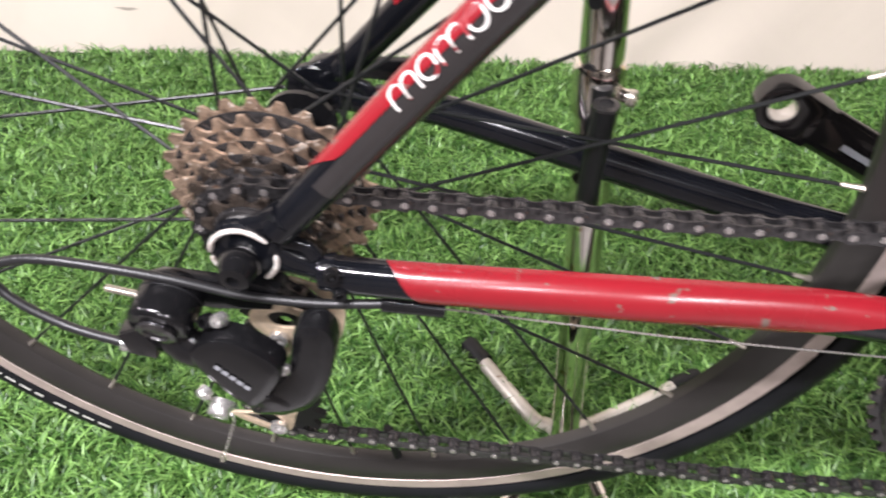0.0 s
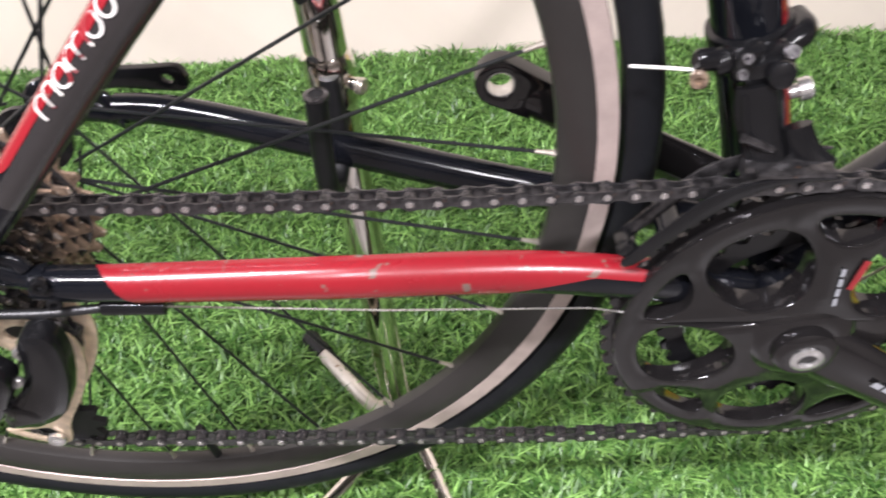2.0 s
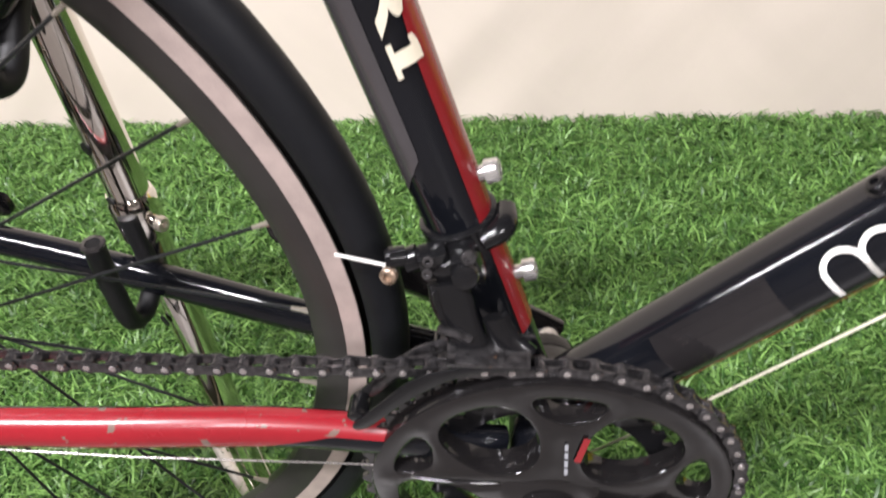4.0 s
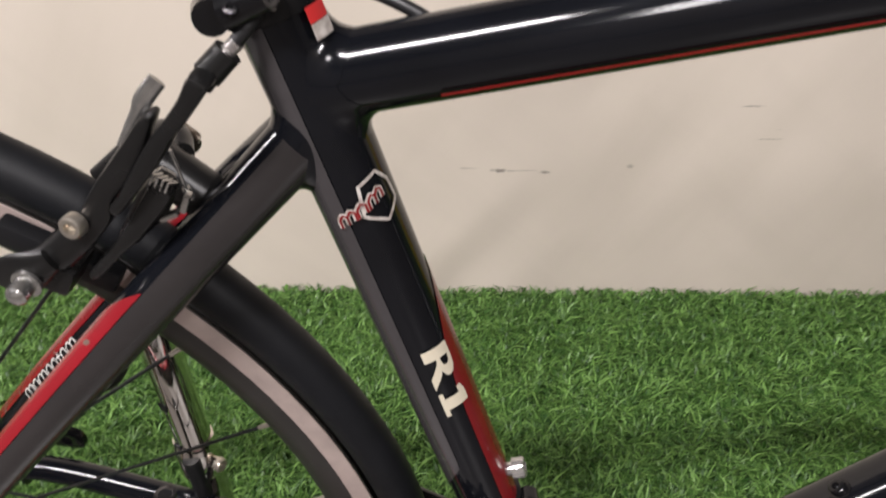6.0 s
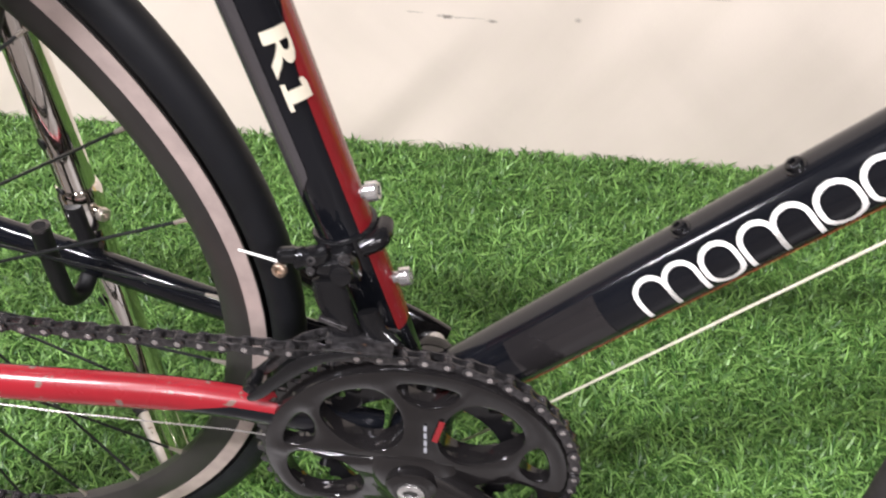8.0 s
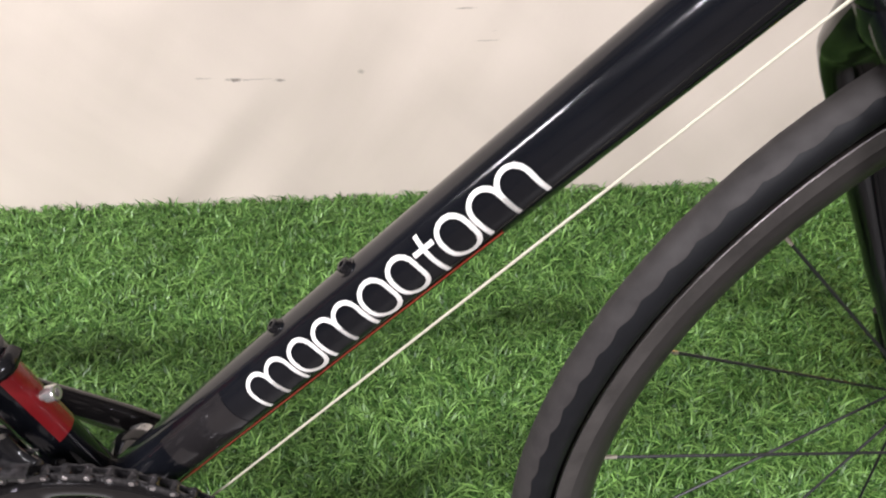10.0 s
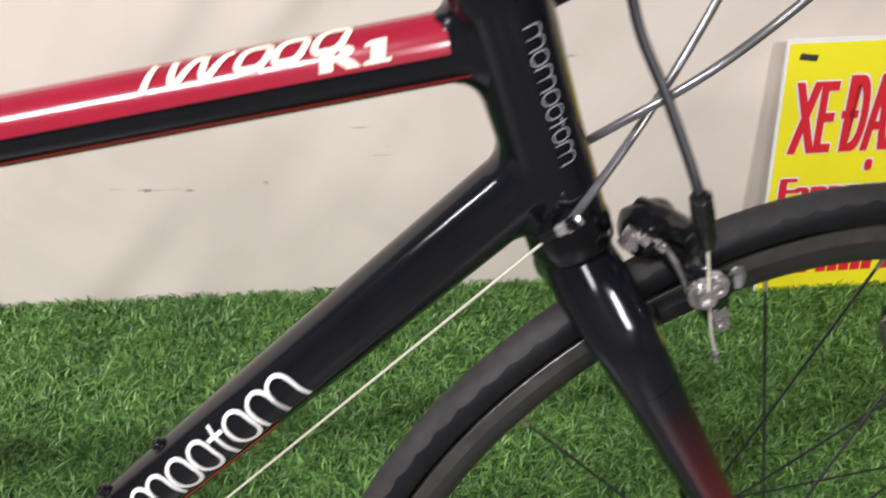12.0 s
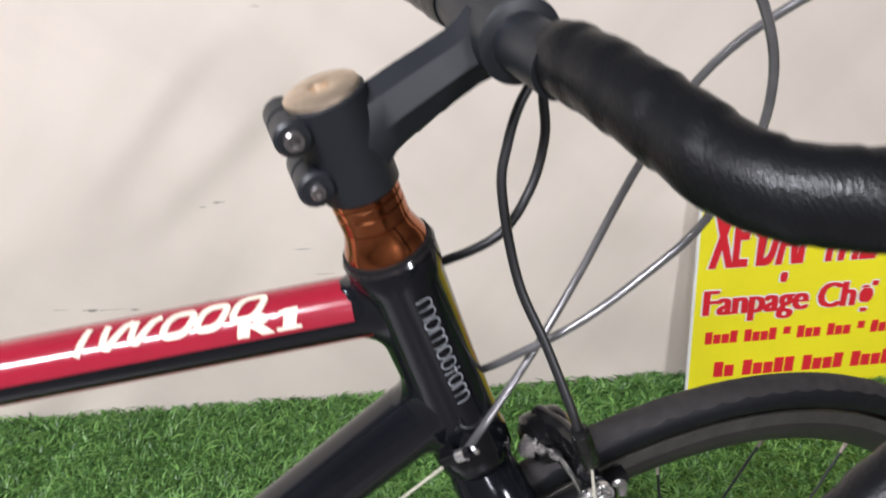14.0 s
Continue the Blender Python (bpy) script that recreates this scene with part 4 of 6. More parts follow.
for k in range(5):
    x, z = polar(0.0610, 12 + 72 * k)
    part("chainring_bolt", bolt((BB.x + x, -0.0425, BB.z + z), (0, 1, 0), 0.0050, 0.004), STEEL, chainring)
part("spider_hub", lathe([(0, 0.0330), (0.004, 0.0322), (0.008, 0.0302), (0.0115, 0.0270), (0.014, 0.0228), (0.0155, 0.0180)], BB + Vector((0, -0.0460, 0)), (0, -1, 0), 36), CRANK_BLACK, chainring)
a = radians(83)
u1, u2 = Vector((math.cos(a), 0, math.sin(a))), Vector((-math.sin(a), 0, math.cos(a)))
for k in range(4):
    part("grey_print", stroke_faces([[(0.0320 + 0.0062 * k, -0.0040 + 0.0009 * k), (0.0368 + 0.0062 * k, -0.0033 + 0.0009 * k)]], 0.0018, lambda u, v: tuple(BB + u1 * u + u2 * v + Vector((0, -0.0592 + 0.12 * (u - 0.034), 0)))), GREY_INK, chainring)
part("red_print", stroke_faces([[(0.0430, -0.0078), (0.0610, -0.0100)]], 0.0034, lambda u, v: tuple(BB + u1 * u + u2 * v + Vector((0, -0.0582 + 0.12 * (u - 0.044), 0)))), DARK_RED, chainring)
part("axle", lathe([(-0.060, 0.012), (0.062, 0.012)], BB, (0, 1, 0), 24), STEEL, bicycle)
L_END = Vector((0.2610, 0.072, 0.3860))
lw = (L_END - (BB + Vector((0, 0.062, 0))))
arm_root, arm_way = BB + Vector((0, 0.062, 0)), lw.normalized()
eye_up = Vector((-arm_way.z, 0, arm_way.x))
eye_line = [L_END - arm_way * 0.026 + eye_up * 0.0135] + [L_END + arm_way * (0.0150 * math.cos(radians(d))) + eye_up * (0.0150 * math.sin(radians(d))) for d in range(90, -91, -15)] + [L_END - arm_way * 0.026 - eye_up * 0.0135]
eye_hole = [(L_END.x + 0.0082 * math.cos(radians(15 * k)), L_END.z + 0.0082 * math.sin(radians(15 * k))) for k in range(24)]
left_crank = part("crank_arm", join(tube([arm_root - lw * 0.04, arm_root + lw * 0.12, arm_root + lw * 0.5, arm_root + lw * 0.85, arm_root + lw * 0.90],
                                         [(0.0150, 0.0090), (0.0160, 0.0090), (0.0140, 0.0075), (0.0138, 0.0066), (0.0130, 0.0040)], 26, ref=(0, -1, 0), smooth=7),
                                    plate([(p.x, p.z) for p in eye_line], [eye_hole], L_END.y - 0.0066, L_END.y + 0.0066, 0.0016)), CRANK_BLACK, bicycle, "black forged crank arm without a pedal")
part("pedal_hole", lathe([(-0.0056, 0.0083), (-0.0056, 0.0075), (-0.0030, 0.0071), (0.0, 0.0075), (0.0030, 0.0071), (0.0056, 0.0075), (0.0056, 0.0083)], L_END, (0, 1, 0), 28, True), BRIGHT, left_crank, "bare threaded hole")
part("printed_bar", stroke_faces([[(0.0, 0.0), (0.024, 0.0)]], 0.0045, lambda u, v: tuple(L_END - lw.normalized() * (0.040 + u) + Vector((0, -0.0078, 0)) + Vector((0.35, 0, 0.8)) * v)), GREY_INK, left_crank)


# ---------------------------------------------------------------- chain
RING_R, COG_R, PULLEY_R = 0.1011, 0.0265, 0.0222
LOW_PULLEY, HIGH_PULLEY = (-0.0120, 0.2385), (0.0045, 0.3225)


def chain_path():
    """The chain's way as (x, z, y), over the sprocket, the chainring and both jockey wheels."""
    pts = [(x, z, -0.0515) for x, z in arc(AXLE.x, AXLE.z, COG_R, 205, 92, 10)]
    pts += [(0.10, 0.4085, -0.0505), (0.22, 0.4030, -0.0480), (0.33, 0.4005, -0.0460)]
    pts += [(x, z, -0.0450) for x, z in arc(BB.x, BB.z, RING_R, 92, -92, 36)]
    pts += [(0.30, 0.1975, -0.0460), (0.15, 0.2035, -0.0480), (0.03, 0.2120, -0.0500)]
    pts += [(x, z, -0.0515) for x, z in arc(*LOW_PULLEY, PULLEY_R, -85, -235, 10)]
    pts += [(x, z, -0.0515) for x, z in arc(*HIGH_PULLEY, PULLEY_R, -40, 45, 6)]
    pts.append((-0.004, 0.3600, -0.0515))
    return [Vector((x, y, z)) for x, z, y in pts]


raw = chain_path()
raw.append(raw[0])
steps = [0.0]
for p, q in zip(raw, raw[1:]):
    steps.append(steps[-1] + (q - p).length)
LINKS = 2 * round(steps[-1] / 0.0127 / 2)


def along(d):
    d %= steps[-1]
    i = max(0, min(len(raw) - 2, sum(s <= d for s in steps) - 1))
    return raw[i].lerp(raw[i + 1], (d - steps[i]) / max(1e-9, steps[i + 1] - steps[i]))


def link_plate(y, thick):
    r, waist, half = 0.0041, 0.0029, 0.00635
    poly = [(-half + x, z) for x, z in arc(0, 0, r, 60, 300, 6)] + [(0, -waist)] + [(half + x, z) for x, z in arc(0, 0, r, -120, 120, 6)] + [(0, waist)]
    return prism(poly, y - thick / 2, y + thick / 2)


def pin(x, y0, y1, r, n=10):
    return lathe([(y0, r), (y1, r)], (x, 0, 0), (0, 1, 0), n)


roll = 0.0037
outer_plates = join(link_plate(-0.0034, 0.0009), link_plate(0.0034, 0.0009))
inner_plates = join(link_plate(-0.0022, 0.0009), link_plate(0.0022, 0.0009), pin(-0.00635, -0.0018, 0.0018, roll), pin(0.00635, -0.0018, 0.0018, roll))
pin_mesh = join(pin(-0.00635, -0.0042, 0.0042, 0.0018, 8), pin(0.00635, -0.0042, 0.0042, 0.0018, 8))
pins_all, placed = [], []
for k in range(LINKS):
    p, q = along(steps[-1] * k / LINKS), along(steps[-1] * (k + 1) / LINKS)
    x = (q - p).normalized()
    y = Vector((0, 1, 0))
    y = (y - x * y.dot(x)).normalized()
    m = basis(x, y, x.cross(y), (p + q) / 2)
    placed.append(m)
    if k % 2:
        pins_all.append(moved(m, pin_mesh))
chain = part("chain", join(*pins_all), PIN_STEEL, bicycle, "greasy bicycle chain")
first_outer = part("chain_link", outer_plates, GREASE_STEEL, chain)
first_inner = part("chain_link", inner_plates, GREASE_STEEL, chain)
first_outer.matrix_basis, first_inner.matrix_basis = placed[1], placed[0]
for k in range(2, LINKS):
    twin(first_outer if k % 2 else first_inner, placed[k], chain)


# ---------------------------------------------------------------- rear derailleur
PIVOT_WAY = (-0.06, -1, -0.22)
derailleur = part("rear_derailleur", join(
    lathe([(0, 0.0120), (0.003, 0.0148), (0.0045, 0.0153), (0.0235, 0.0155), (0.0255, 0.0150), (0.0270, 0.0135), (0.0272, 0.0105)], (-0.0355, -0.070, 0.3680), PIVOT_WAY, 36),
    tube([(-0.036, -0.088, 0.3520), (-0.030, -0.0905, 0.3450), (-0.0225, -0.0920, 0.3420)], [(0.0135, 0.0085), (0.0120, 0.0080), (0.0100, 0.0070)], 20, ref=(0, -1, 0), smooth=4),
    prism([(-0.058, 0.358), (-0.046, 0.364), (-0.040, 0.352), (-0.043, 0.342), (-0.056, 0.3445)], -0.0985, -0.0860, 0.0018)), BLACK_ALLOY, bicycle, "black rear derailleur with gold cage plates")
part("mounting_bolt", bolt((-0.0373, -0.0968, 0.3618), PIVOT_WAY, 0.0094, 0.0022, 26, 0.62), GREASE_STEEL, derailleur, "dull steel hex socket bolt")
part("pivot_washer", lathe([(0, 0.0152), (0.0012, 0.0156), (0.0024, 0.0152)], (-0.0361, -0.0790, 0.3660), PIVOT_WAY, 36), SOFT_RUBBER, derailleur)
link_line = [(-0.0238, 0.3500), (-0.0170, 0.3570), (-0.0085, 0.3610), (0.0010, 0.3595), (0.0095, 0.3530), (0.0165, 0.3455), (0.0182, 0.3385), (0.0125, 0.3270), (0.0040, 0.3140), (-0.0030, 0.3080), (-0.0110, 0.3160), (-0.0185, 0.3285), (-0.0245, 0.3405)]
part("link_body", plate(smooth_line(link_line, 3), [], -0.0995, -0.0870, 0.0018, None, ((0.0042, 0.0007), (0.0062, 0.0009))), BLACK_ALLOY, derailleur, "glossy black parallelogram link")
part("link_shoulder", tube([(-0.0225, -0.0950, 0.3480), (-0.0080, -0.0950, 0.3360), (0.0080, -0.0945, 0.3180)], [(0.0030, 0.0052), (0.0034, 0.0058), (0.0028, 0.0050)], 14, ref=(0, -1, 0), smooth=4), BLACK_ALLOY, derailleur)
for k in range(5):
    part("printed_bar", stroke_faces([[(0.0046 * k, 0.0), (0.0034 + 0.0046 * k, 0.0)]], 0.0032, lambda u, v: (-0.0125 + u * 0.62 + v * 0.55, -0.1011, 0.3440 - u * 0.76 + v * 0.75)), GREY_INK, derailleur)
knuckle_line = [(0.0240, 0.3560), (0.0300, 0.3612), (0.0382, 0.3615), (0.0425, 0.3545), (0.0425, 0.3440), (0.0395, 0.3310), (0.0345, 0.3160), (0.0260, 0.2990), (0.0165, 0.2905), (0.0060, 0.2862), (-0.0068, 0.2842), (-0.0122, 0.2872), (-0.0105, 0.2945), (-0.0030, 0.3055), (0.0085, 0.3175), (0.0165, 0.3300), (0.0205, 0.3430)]
part("knuckle", plate(smooth_line(knuckle_line, 3), [], -0.0880, -0.0760, 0.0024, None, ((0.0046, 0.0012), (0.0066, 0.0016))), BLACK_ALLOY, derailleur, "glossy black cage knuckle")
part("knuckle_cap", lathe([(0, 0.0105), (0.002, 0.0112), (0.009, 0.0108), (0.0105, 0.0090), (0.0108, 0.004)], (0.0040, -0.0790, 0.2975), (0, -1, -0.08), 28), BLACK_ALLOY, derailleur)
part("pivot_bolt", bolt((0.0165, -0.0905, 0.3330), (0, -1, 0.2), 0.0034, 0.003), STEEL, derailleur)
part("pivot_bolt", bolt((-0.0065, -0.0900, 0.3065), (0, -1, 0.1), 0.0030, 0.003), GREASE_STEEL, derailleur)
part("limit_screw", bolt((-0.008, -0.0880, 0.3640), (-0.2, -0.8, 0.5), 0.0036, 0.006), STEEL, derailleur)
part("limit_screw", bolt((-0.0145, -0.0880, 0.3625), (-0.2, -0.8, 0.5), 0.0036, 0.006), BLACK_ALLOY, derailleur)
for x, z, r in ((*HIGH_PULLEY, 0.0), (*LOW_PULLEY, 9.0)):
    wheel_part = part("jockey_wheel", moved(Matrix.Translation((x, 0, z)) @ Matrix.Rotation(radians(r), 4, "Y"), toothed(11, 0.0042, 0.0045, -0.0535, -0.0495)), SOFT_RUBBER, derailleur)
    part("jockey_bolt", bolt((x, -0.0645, z), (0, -1, 0), 0.0055, 0.0032), STEEL, wheel_part)
cage = smooth_line([(-0.0090, 0.3390), (-0.0020, 0.3452), (0.0080, 0.3475), (0.0190, 0.3440), (0.0280, 0.3395), (0.0345, 0.3280), (0.0335, 0.3140), (0.0275, 0.2960), (0.0165, 0.2760), (0.0070, 0.2620), (0.0000, 0.2500), (-0.0030, 0.2400), (-0.0060, 0.2335), (-0.0140, 0.2310), (-0.0260, 0.2350), (-0.0380, 0.2430), (-0.0400, 0.2475), (-0.0300, 0.2485), (-0.0180, 0.2540), (-0.0080, 0.2690), (0.0020, 0.2880), (0.0060, 0.3010), (0.0045, 0.3080), (0.0030, 0.3170), (-0.0045, 0.3240), (-0.0090, 0.3310)], 2)
cage_holes = [smooth_line([(0.0005, 0.3385), (0.0090, 0.3425), (0.0185, 0.3390), (0.0205, 0.3330), (0.0120, 0.3305), (0.0030, 0.3315)], 3), smooth_line([(-0.0330, 0.2455), (-0.0230, 0.2385), (-0.0140, 0.2350), (-0.0095, 0.2385), (-0.0130, 0.2480), (-0.0230, 0.2475)], 3), smooth_line([(0.0020, 0.2640), (0.0110, 0.2800), (0.0200, 0.2980), (0.0180, 0.3030), (0.0110, 0.2960), (0.0010, 0.2760), (-0.0030, 0.2660)], 3)]
part("cage_plate", plate(cage, cage_holes, -0.0640, -0.0622, 0.0005), GOLD_PLATE, derailleur, "tarnished gold cage plate")
part("cage_plate", plate(cage, cage_holes, -0.0445, -0.0430, 0.0004), GOLD_PLATE, derailleur)
part("hanger", prism([(-0.002, 0.376), (0.016, 0.370), (0.010, 0.356), (-0.018, 0.354), (-0.040, 0.356), (-0.049, 0.364), (-0.042, 0.376), (-0.014, 0.374)], -0.0745, -0.0680, 0.0015), BLACK_ALLOY, derailleur)
part("barrel_adjuster", join(tube([(-0.043, -0.0925, 0.3455), (-0.056, -0.0935, 0.3462)], [0.0052, 0.0045], 16), lathe([(0, 0.0058), (0.004, 0.0058)], (-0.047, -0.0928, 0.3458), (-1, -0.05, 0.06), 12)), BLACK_ALLOY, derailleur)
part("cable_ferrule", tube([(-0.0555, -0.0935, 0.3462), (-0.0605, -0.0938, 0.3466)], 0.0040, 14), STEEL, derailleur)
part("anchor_bolt", join(bolt((-0.0190, -0.099, 0.3080), (-0.1, -0.9, -0.3), 0.0058, 0.006), lathe([(0, 0.0075), (0.0025, 0.0075)], (-0.0190, -0.0965, 0.3085), (-0.1, -0.9, -0.3), 18)), STEEL, derailleur, "bright cable anchor bolt")
part("stop_screw", bolt((-0.0235, -0.098, 0.3200), (-0.4, -0.9, 0), 0.0036, 0.005), STEEL, derailleur)
part("adjusting_screw", tube([(-0.049, -0.084, 0.3720), (-0.0620, -0.086, 0.3775)], 0.0019, 10), NIPPLE, derailleur)
part("cable_tail", tube([(-0.016, -0.101, 0.308), (-0.0120, -0.103, 0.304), (-0.016, -0.105, 0.292), (-0.0225, -0.105, 0.276), (-0.0250, -0.105, 0.270)], 0.0006, 8, smooth=4), PIN_STEEL, derailleur)
part("cable_crimp", tube([(-0.0246, -0.105, 0.2715), (-0.0272, -0.105, 0.2645)], 0.0015, 10), NIPPLE, derailleur)
part("chainstay_cable_stop", tube([(0.064, -0.0700, 0.3625), (0.094, -0.0695, 0.3600)], [0.0048, 0.0042], 16), BLACK_ALLOY, bicycle)
part("shift_housing", tube([(0.070, -0.0700, 0.3620), (0.035, -0.0740, 0.3630), (0.000, -0.0775, 0.3690), (-0.032, -0.0815, 0.3815), (-0.082, -0.0845, 0.3920), (-0.106, -0.0855, 0.3905), (-0.1180, -0.0865, 0.3825), (-0.1120, -0.0885, 0.3680), (-0.0880, -0.0910, 0.3530), (-0.0580, -0.0936, 0.3464)], 0.0024, 12, smooth=7), HOUSING_BLACK, bicycle, "black gear cable housing loop")
part("bare_cable", tube([(0.093, -0.0690, 0.3595), (0.200, -0.0640, 0.3450), (0.300, -0.0580, 0.3345), (0.372, -0.030, 0.2850)], 0.0005, 8), PIN_STEEL, bicycle)

# ---------------------------------------------------------------- front derailleur
seat_way = (SEAT_TOP - SEAT_LOW).normalized()
seat_front = Vector((seat_way.z, 0, -seat_way.x))


def on_seat(z):
    return SEAT_LOW + seat_way * ((z - SEAT_LOW.z) / seat_way.z)


front_mech = part("front_derailleur", join(lathe([(-0.008, 0.0170), (-0.007, 0.0186), (0.007, 0.0186), (0.008, 0.0170)], on_seat(0.450), seat_way, 32),
                  tube([on_seat(0.450) + seat_front * 0.010 + Vector((0, -0.0150, 0)), on_seat(0.450) + seat_front * 0.020 + Vector((0, -0.0090, 0.001)), on_seat(0.450) + seat_front * 0.021 + Vector((0, 0.004, 0.001))], [0.0050, 0.0062, 0.0050], 14, smooth=4)), BLACK_ALLOY, bicycle, "black band-clamped front derailleur")
part("mech_body", join(block(0.022, 0.014, 0.020, pose(0.3690, -0.0275, 0.4500, 8, -14, 4), 0.0045), lathe([(0, 0.0060), (0.004, 0.0064), (0.0055, 0.0056), (0.0062, 0.0036)], (0.3720, -0.0335, 0.4520), (0.1, -1, 0.25), 22), block(0.014, 0.010, 0.016, pose(0.3585, -0.0300, 0.4560, 10, -10, 14), 0.003)), BLACK_ALLOY, front_mech)
part("mech_arm", join(tube([(0.3640, -0.0345, 0.4470), (0.3660, -0.0365, 0.4360), (0.3700, -0.0395, 0.4220), (0.3735, -0.0425, 0.4095)], [(0.0086, 0.0034), (0.0098, 0.0036), (0.0086, 0.0036), (0.0096, 0.0042)], 14, ref=(0, -1, 0.2), smooth=5), tube([(0.3590, -0.0370, 0.4440), (0.3620, -0.0400, 0.4280), (0.3675, -0.0430, 0.4140)], [(0.0016, 0.0016), (0.0020, 0.0022), (0.0016, 0.0018)], 10, ref=(0, -1, 0.2), smooth=4)), BLACK_ALLOY, front_mech, "dark folded steel link")
part("mech_foot", block(0.022, 0.009, 0.0105, pose(0.3735, -0.0445, 0.4085, 0, 4, 0), 0.0016), GREASE_STEEL, front_mech, "greasy steel foot of the cage")
part("mech_link", tube([(0.3850, -0.0370, 0.4270), (0.3890, -0.0400, 0.4160), (0.3960, -0.0430, 0.4060)], [(0.0062, 0.0036), (0.0072, 0.0040), (0.0100, 0.0052)], 14, ref=(0, -1, 0), smooth=4), BLACK_ALLOY, front_mech)
part("spring_coil", tube([(0.3640, -0.0390, 0.4190), (0.3690, -0.0410, 0.4220), (0.3760, -0.0400, 0.4180), (0.3800, -0.0430, 0.4090)], 0.0014, 8, smooth=4), PIN_STEEL, front_mech)
part("link_pin", tube([(0.3600, -0.0445, 0.4270), (0.3740, -0.0430, 0.4190)], 0.0022, 10), GREASE_STEEL, front_mech)
for o, r in (((0.3570, -0.0352, 0.4600), 0.0026), ((0.3562, -0.0356, 0.4530), 0.0026), ((0.3745, -0.0345, 0.4620), 0.0034)):
    part("mech_screw", bolt(o, (0, -0.8, 0.5), r, 0.0022), GREASE_STEEL, front_mech)
part("cable_clamp", join(lathe([(0, 0.0050), (0.007, 0.0050), (0.009, 0.0034)], (0.3460, -0.0290, 0.4570), (-1, -0.3, 0.1), 16), tube([(0.3520, -0.0280, 0.4560), (0.3460, -0.0290, 0.4540)], 0.0060, 12)), BLACK_ALLOY, front_mech)
part("clamp_bolt", bolt((0.3395, -0.0345, 0.4515), (-0.2, -0.9, 0.2), 0.0040, 0.0035), RUSTY, front_mech, "rusty cable bolt")
part("cable_tail", tube([(0.3420, -0.0330, 0.4540), (0.3280, -0.0280, 0.4530), (0.3130, -0.0220, 0.4510)], 0.0008, 8), WHITE_INK, front_mech)
cage_out = smooth_line([(0.402, 0.4110), (0.382, 0.4115), (0.364, 0.4085), (0.347, 0.4010), (0.332, 0.3850), (0.318, 0.3690), (0.313, 0.3620), (0.316, 0.3590), (0.324, 0.3640), (0.340, 0.3815), (0.363, 0.4005), (0.382, 0.4080), (0.400, 0.4090)], 3)
part("cage_plate", plate(cage_out, [], -0.0540, -0.0527, 0.0005), BLACK_ALLOY, front_mech)
part("cage_plate", plate([(x, z + 0.004) for x, z in cage_out], [], -0.0385, -0.0372, 0.0004), GREASE_STEEL, front_mech)
part("cage_bridge", block(0.034, 0.017, 0.0030, pose(0.384, -0.0455, 0.4120, 0, 2, 0), 0.0008), GREASE_STEEL, front_mech)
part("cage_tail", block(0.008, 0.014, 0.008, pose(0.316, -0.0460, 0.3680, 0, 45, 0), 0.0015), BLACK_ALLOY, front_mech)

# bottle bolts and frame fittings
for c in (Vector((0.384, 0, 0.481)), Vector((0.401, 0, 0.420))):
    base = c - seat_front * 0.006
    b = part("bottle_bolt", lathe([(-0.006, 0.0036), (0.003, 0.0036), (0.003, 0.0056), (0.0085, 0.0056), (0.0095, 0.0048), (0.0095, 0.0028), (0.006, 0.0026)], base, seat_front, 18), STEEL, seat_tube, "bright bottle cage bolt")
down_way = (DOWN_B - DOWN_A).normalized()
down_up = Vector((-down_way.z, 0, down_way.x))
for s in (0.212, 0.276):
    c = DOWN_A + down_way * s + down_up * 0.0206
    part("bottle_boss", lathe([(-0.002, 0.0062), (0.0008, 0.0058), (0.0010, 0.0044), (0.0038, 0.0042), (0.0044, 0.0034), (0.0044, 0.0020), (0.002, 0.0018)], c, down_up, 18), BLACK_ALLOY, down_tube)
part("shift_cable_stop", join(tube([(0.8235, -0.0270, 0.6900), (0.8370, -0.0330, 0.7040)], [0.0036, 0.0032], 14), block(0.010, 0.010, 0.007, pose(0.8270, -0.0245, 0.6930, 0, -45, 0), 0.002)), BLACK_ALLOY, head_tube)
part("cable_ferrule", join(tube([(0.8305, -0.0305, 0.6975), (0.8345, -0.0325, 0.7015)], 0.0036, 14), tube([(0.8380, -0.0335, 0.7050), (0.8395, -0.0330, 0.7062)], 0.0034, 14)), STEEL, head_tube, "bright cable ferrule")
part("bare_cable", tube([(0.8290, -0.0300, 0.6960), (0.4950, -0.0145, 0.3330), (0.4350, -0.010, 0.2700)], 0.0008, 8), WIRE, bicycle, "bare steel gear cable")

# decals on the seat tube
def seat_mark(lines, width, z, ang, mat, label=""):
    s = (z - SEAT_LOW.z) / seat_way.z
    inked(lambda l, w: strokes_on_tube(SEAT_LOW, SEAT_TOP, 0.016, 0.016, l, w, s, ang, lift=0.0008), lines, width, mat, seat_tube, label)


